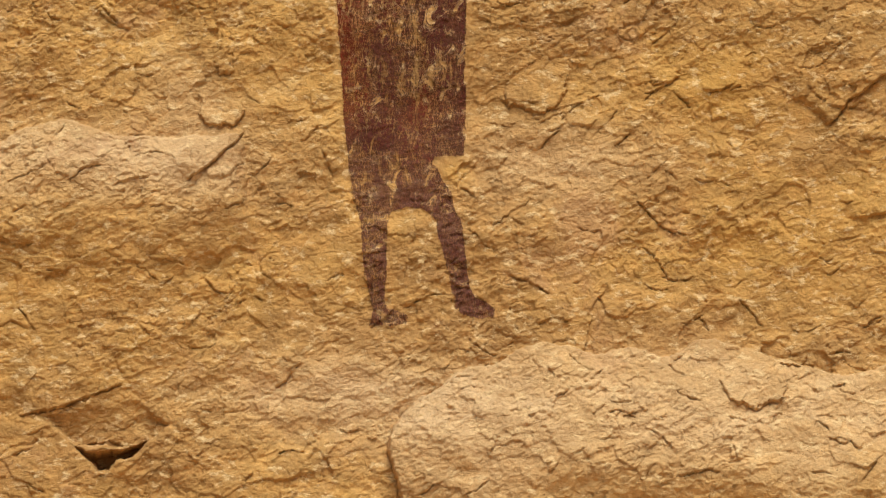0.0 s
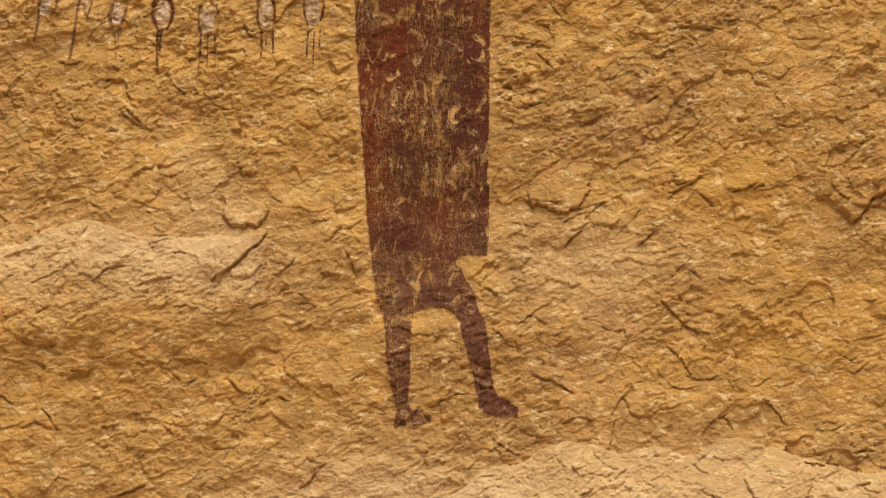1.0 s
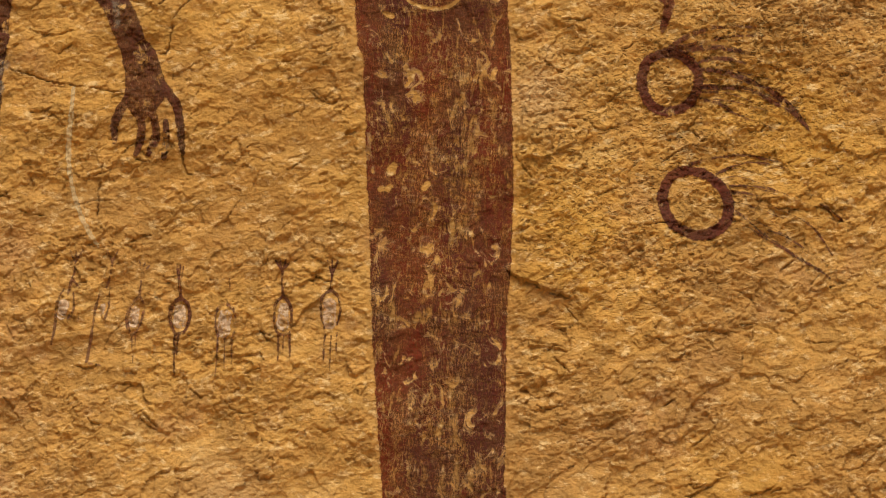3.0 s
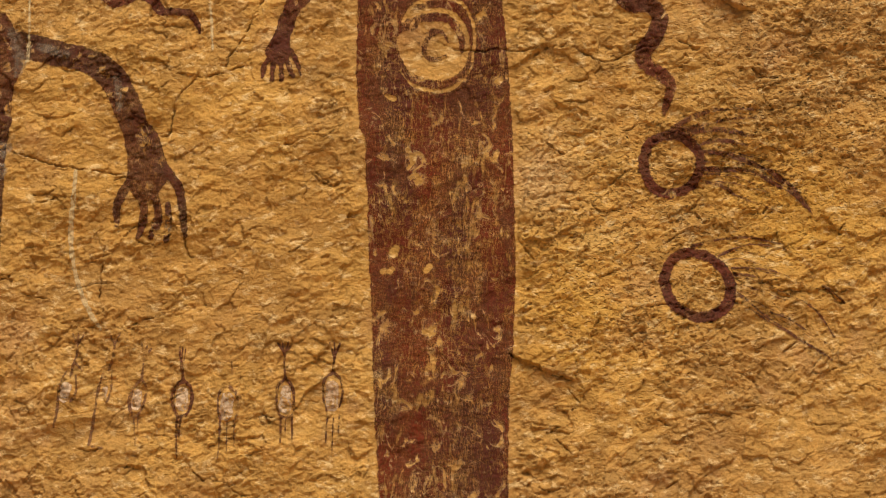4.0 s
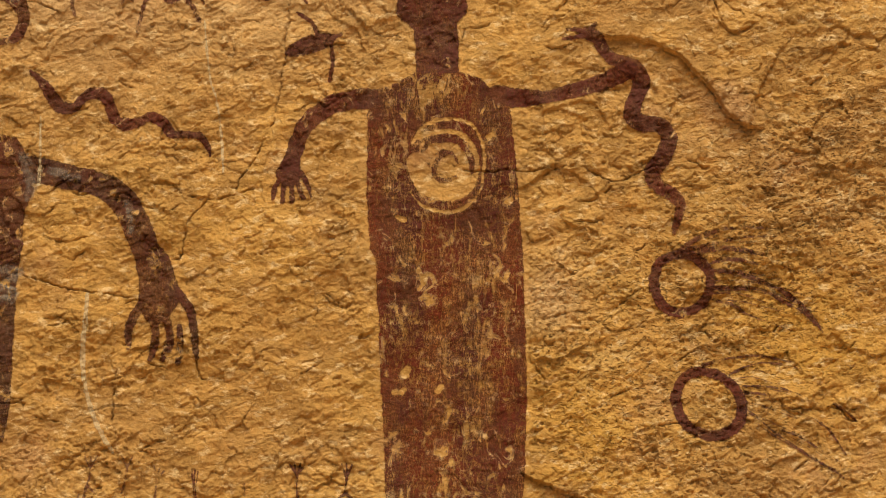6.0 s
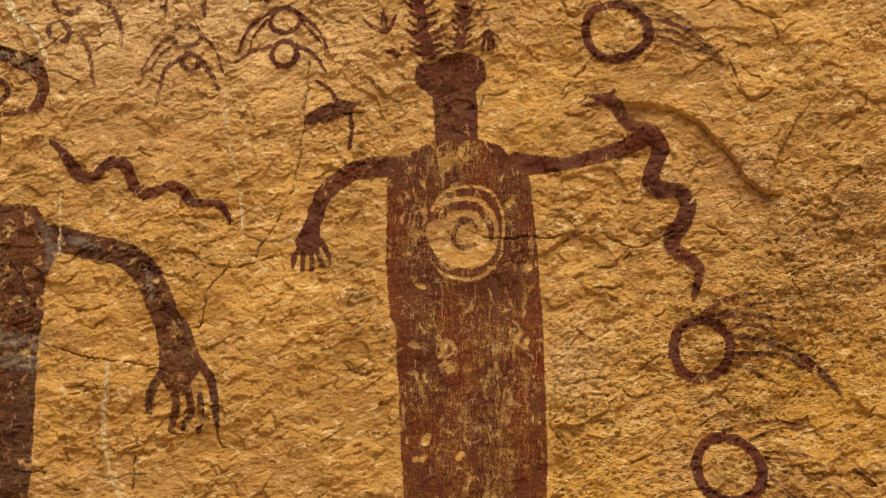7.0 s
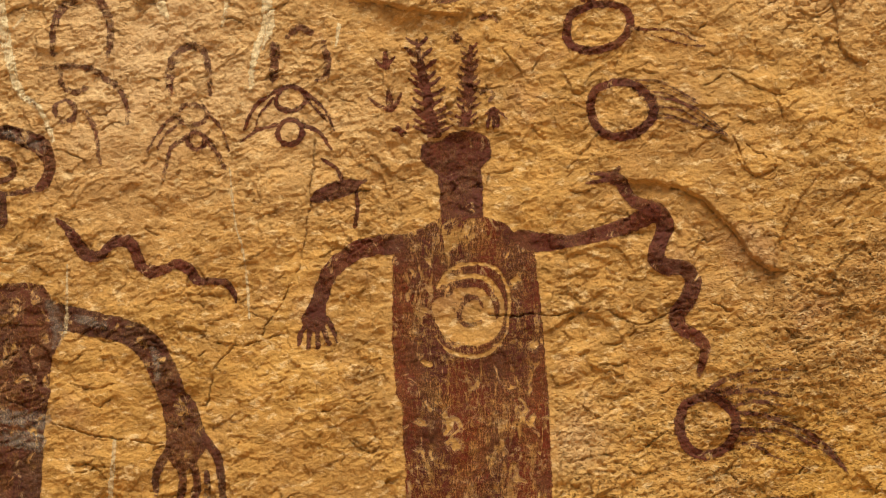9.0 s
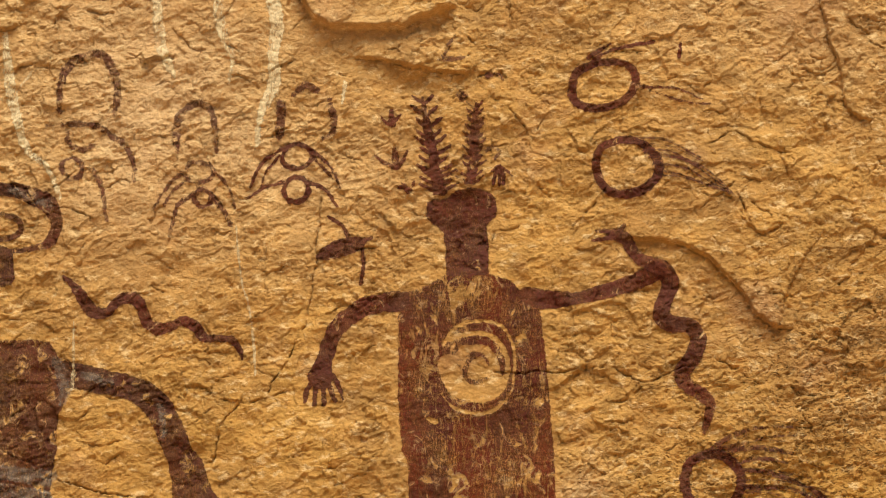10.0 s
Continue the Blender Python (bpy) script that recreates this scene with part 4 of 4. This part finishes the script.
# ---- painted things ----
def strokes(lines, sl, n=6):
    """Signed distance to brush strokes of changing width, negative inside."""
    x, z = X[sl], Z[sl]
    d = np.full(x.shape, 99.0, np.float32)
    for line in lines:
        pts = bend(line, n) if len(line) > 2 else [np.array(p, float) for p in line]
        for p, q in zip(pts, pts[1:]):
            ex, ez, wx, wz = q[0] - p[0], q[1] - p[1], x - p[0], z - p[1]
            t = np.clip((wx * ex + wz * ez) / (ex * ex + ez * ez + 1e-9), 0, 1)
            d = np.minimum(d, np.hypot(wx - ex * t, wz - ez * t) - (p[2] + (q[2] - p[2]) * t) / 2)
    return d


def painted(name, label, category, mat, parts, group="", bare=None, out=0.0012, crossing=False):
    """A painted thing; crossing: its strokes run over one another. parts: (name, brush strokes, outline); the strokes or the outline may be empty. bare: strokes left unpainted, and those painted on them."""
    points = [p for _, lines, outline, *_ in parts for q in (*lines, outline) for p in q]
    sl = window(points, 40)
    fields = []
    for _, lines, outline, *_ in parts:
        f = strokes(lines, sl)
        if outline:
            f = np.minimum(f, inside(outline, sl, X, Z))
        fields.append(f)
    if bare:
        gap, ink = strokes(bare[0], sl), strokes(bare[1], sl)
        fields[0] = np.minimum(np.maximum(fields[0], -gap), ink)
    fields = np.stack(fields)
    union, owner = fields.min(0), fields.argmin(0)
    cover = np.zeros_like(X)
    cover[sl] = np.clip(-union, -8, 30)
    near = np.minimum(np.minimum(union[:-1, :-1], union[1:, :-1]), np.minimum(union[:-1, 1:], union[1:, 1:])) < 5
    base = (np.mean([p[0] for p in points]) / 1000, 0.0, 3 + min(p[1] for p in points) / 1000)
    if len(parts) == 1:
        return tagged(new(name, sheet(name, *sl, near, mat, out, (("cover", cover), ("wear", WEAR)))), label, category, group)
    top = tagged(new(name), label, category, group)
    top.matrix_basis = Matrix.Translation(base)
    top.empty_display_size = 0.1
    for i, part in enumerate(parts):
        if crossing:
            f = fields[i]
            lap = np.zeros_like(X)
            lap[sl] = np.clip(-f, -8, 30)
            mine = np.minimum(np.minimum(f[:-1, :-1], f[1:, :-1]), np.minimum(f[:-1, 1:], f[1:, 1:])) < 2.5
            under(new(part[0], sheet(part[0], *sl, mine, mat, out + 0.00004 * i, (("cover", lap), ("wear", WEAR)))), top)
            continue
        mine = near & (owner[:-1, :-1] == i)
        if mine.any():
            under(new(part[0], sheet(part[0], *sl, mine, part[3] if len(part) > 3 else mat, out, (("cover", cover), ("wear", WEAR)))), top)
    return top


def fan(first, last, count, wide, seed):
    """Fine brush lines that spread between two outer ones."""
    rng = random.Random(seed)
    out = []
    for i in range(count):
        t = (i + rng.uniform(-0.3, 0.3)) / (count - 1)
        t = min(max(t, 0), 1)
        mid = [((1 - t) * a[0] + t * b[0] + rng.uniform(-4, 4), (1 - t) * a[1] + t * b[1] + rng.uniform(-5, 5)) for a, b in zip(first, last)]
        cut = rng.choice((3, 4, 4))
        w = wide * rng.uniform(0.6, 1.25)
        out.append([(u, v, w * f) for (u, v), f in zip(mid[:cut], (1.2, 1.0, 0.8, 0.4))])
    return out


def barbs(trunk, count, reach, rise, wide):
    """Short slanting twigs on both sides of a stem."""
    pts = bend(trunk, 8)
    out = []
    for i in range(count):
        p = pts[int((0.08 + 0.86 * i / (count - 1)) * (len(pts) - 1))]
        for s in (-1, 1):
            r = reach * (1.25 - 0.55 * i / count) * (0.85 + 0.3 * ((i * 5 + s) % 3) / 2)
            out.append([(p[0], p[1], wide), (p[0] + s * r * 0.6, p[1] + rise * 0.5, wide * 0.9), (p[0] + s * r, p[1] + rise, wide * 0.5)])
    return out


def each(name, lines):
    """Every stroke as a part of its own."""
    return [(name, [line], []) for line in lines]


PAINT = "rock painting"
painted("painted_tall_form", "tall tapering maroon painted form with a bare spiral, flaking off sandstone", PAINT, maroon, [
    ("trunk_shape", [], TORSO_LEFT + HIP_LINE[1:] + HIP_LINE_END + TORSO_RIGHT[::-1]),
    ("top_shape", [], HEAD, maroon_firm),
    ("curved_limb_shape", [ARM_LEFT], [], maroon_firm),
    *[("end_stroke", [line], [], maroon_firm) for line in FINGERS_LEFT],
    ("straight_limb_shape", [ARM_RIGHT], [], maroon_firm)], bare=(SPIRAL_BARE + CHEST_BARE, SPIRAL_LINE))
painted("painted_branch", "maroon painted feathery branch above the tall form", PAINT, maroon_firm,
        [("stem", [BRANCH_LEFT], [])] + each("twig", barbs(BRANCH_LEFT, 11, 25, 15, 8)), "branches on the crown")
painted("painted_branch", "slim maroon painted feathery branch above the tall form", PAINT, maroon_firm,
        [("stem", [BRANCH_RIGHT], [])] + each("twig", barbs(BRANCH_RIGHT, 11, 17, 14, 7)), "branches on the crown")
for lines in CHARMS:
    painted("painted_charm", "small maroon painted mark beside the feathery branches", PAINT, maroon_firm, [("mark", lines, [])], "marks round the crown")
for lines in (CHARMS_FAINT[0:1], CHARMS_FAINT[1:2], CHARMS_FAINT[2:4], CHARMS_FAINT[4:6]):
    painted("painted_charm", "faint maroon painted mark worn into the rock", PAINT, maroon_faint, [("mark", lines, [])], "marks round the crown")
painted("painted_winding_band", "thick maroon painted winding band hanging from the straight limb", PAINT, maroon_firm,
        [("band", [SNAKE_RIGHT], []), ("tip", SNAKE_JAWS, [])], out=0.002)
painted("painted_winding_band", "thin wavy maroon painted band on ochre rock", PAINT, maroon_firm, [("band", [SNAKE_LEFT], [])])
painted("painted_oval_mark", "dark maroon painted oval with two thin prongs", PAINT, maroon_firm,
        [("oval", [BEETLE_BODY], []), ("prong", BEETLE_LEGS[0:1] + BEETLE_LEGS[2:3], []), ("prong", BEETLE_LEGS[1:2], [])])
painted("painted_broad_form", "broad weathered blackish maroon painted form with a long bent limb", PAINT, weathered, [
    ("trunk_shape", [], LEFT_FORM),
    ("bent_limb_shape", [LEFT_FORM_ARM, LEFT_FORM_PALM], []),
    *each("end_stroke", LEFT_FORM_FINGERS),
    ("top_shape", LEFT_FORM_HEAD, [])])
RINGS = "rings with streaming tails"
painted("painted_ring", "oval maroon painted ring with sparse trailing strokes", PAINT, maroon_ring, [("ring", [RING_TOP], [])] + each("brush_stroke", RING_TOP_TAIL), RINGS)
for ring, tail, more, n, w, tint in ((RING_UPPER, RING_UPPER_FAN, [], 8, 3.6, 1), (RING_LOWER, RING_LOWER_FAN, RING_LOWER_TAIL, 9, 2.0, 2), (RING_LOW, RING_LOW_FAN, RING_LOW_TAIL, 8, 1.8, 3)):
    painted("painted_ring", "round maroon painted ring with fine trailing brush strokes", PAINT, maroon_ring, [("ring", [ring], [])], RINGS)
    painted("painted_tail", "fan of thin faded maroon brush strokes beside a ring", PAINT, maroon_thin, each("brush_stroke", more + fan(*tail, n, w, tint)), "tails of the rings", out=0.0018, crossing=True)
ARCHES = "painted arches"
painted("painted_arch", "wide maroon painted arch, ragged at its feet", PAINT, maroon_faint, [("arch", [ARCH_WIDE], [])], ARCHES)
painted("painted_arch", "narrow maroon painted arch with one faded foot", PAINT, maroon_faint, [("arch", [ARCH_MIDDLE], [])], ARCHES)
painted("painted_arch", "broken maroon painted arch, mostly flaked away", PAINT, maroon_faint, [("arch", ARCH_BROKEN, [])], ARCHES)
for lines, tint, what in ((PAIR_WEST, maroon_faint, "very worn"), (PAIR_MIDDLE, maroon_faint, "small"), (PAIR_EAST, maroon_ring, "dark")):
    painted("painted_ring_pair", f"{what} pair of maroon painted rings with drooping side strokes", PAINT, tint, each("ring", lines[:2] if lines is not PAIR_WEST else lines[1:3]) + each("side_stroke", lines[2:] if lines is not PAIR_WEST else lines[:1] + lines[3:]), "ring pairs")
for lines, fill, tint, what in ((SMALL_A, 5, ghost, "ghostly"), (SMALL_B, 6, ghost, "ghostly"), (SMALL_C, 0, ghost, "thin"),
                                (SMALL_D, 1, maroon_thin, "dark"), (SMALL_E, 2, ghost, "faded"), (SMALL_F, 3, maroon_thin, "clear"), (SMALL_G, 4, maroon_thin, "clear")):
    form = painted("painted_small_form", f"{what} small maroon outline with pale chalky fill and dripping foot", PAINT, tint, each("brush_stroke", lines),
                   "row of small forms", out=0.0016)
    under(painted("fill", "pale chalky fill", "", chalk, [("fill", [PALE_BELLIES[fill]], [])], out=0.0008), form)
for lines, tint in [([q], wash) for q in WASH_TOP] + [([q], wash_faint) for q in WASH_LOW + WASH_THIN]:
    painted("mineral_streak", "pale mineral streak washed down the sandstone", "mineral stain", tint, [("streak", lines, [])], "mineral streaks", out=0.0022)
for lines in BLOOM:
    painted("grey_bloom", "pale grey mineral crust over the broad dark form", "mineral stain", bloom, [("crust", [lines], [])], "grey crusts", out=0.0026)
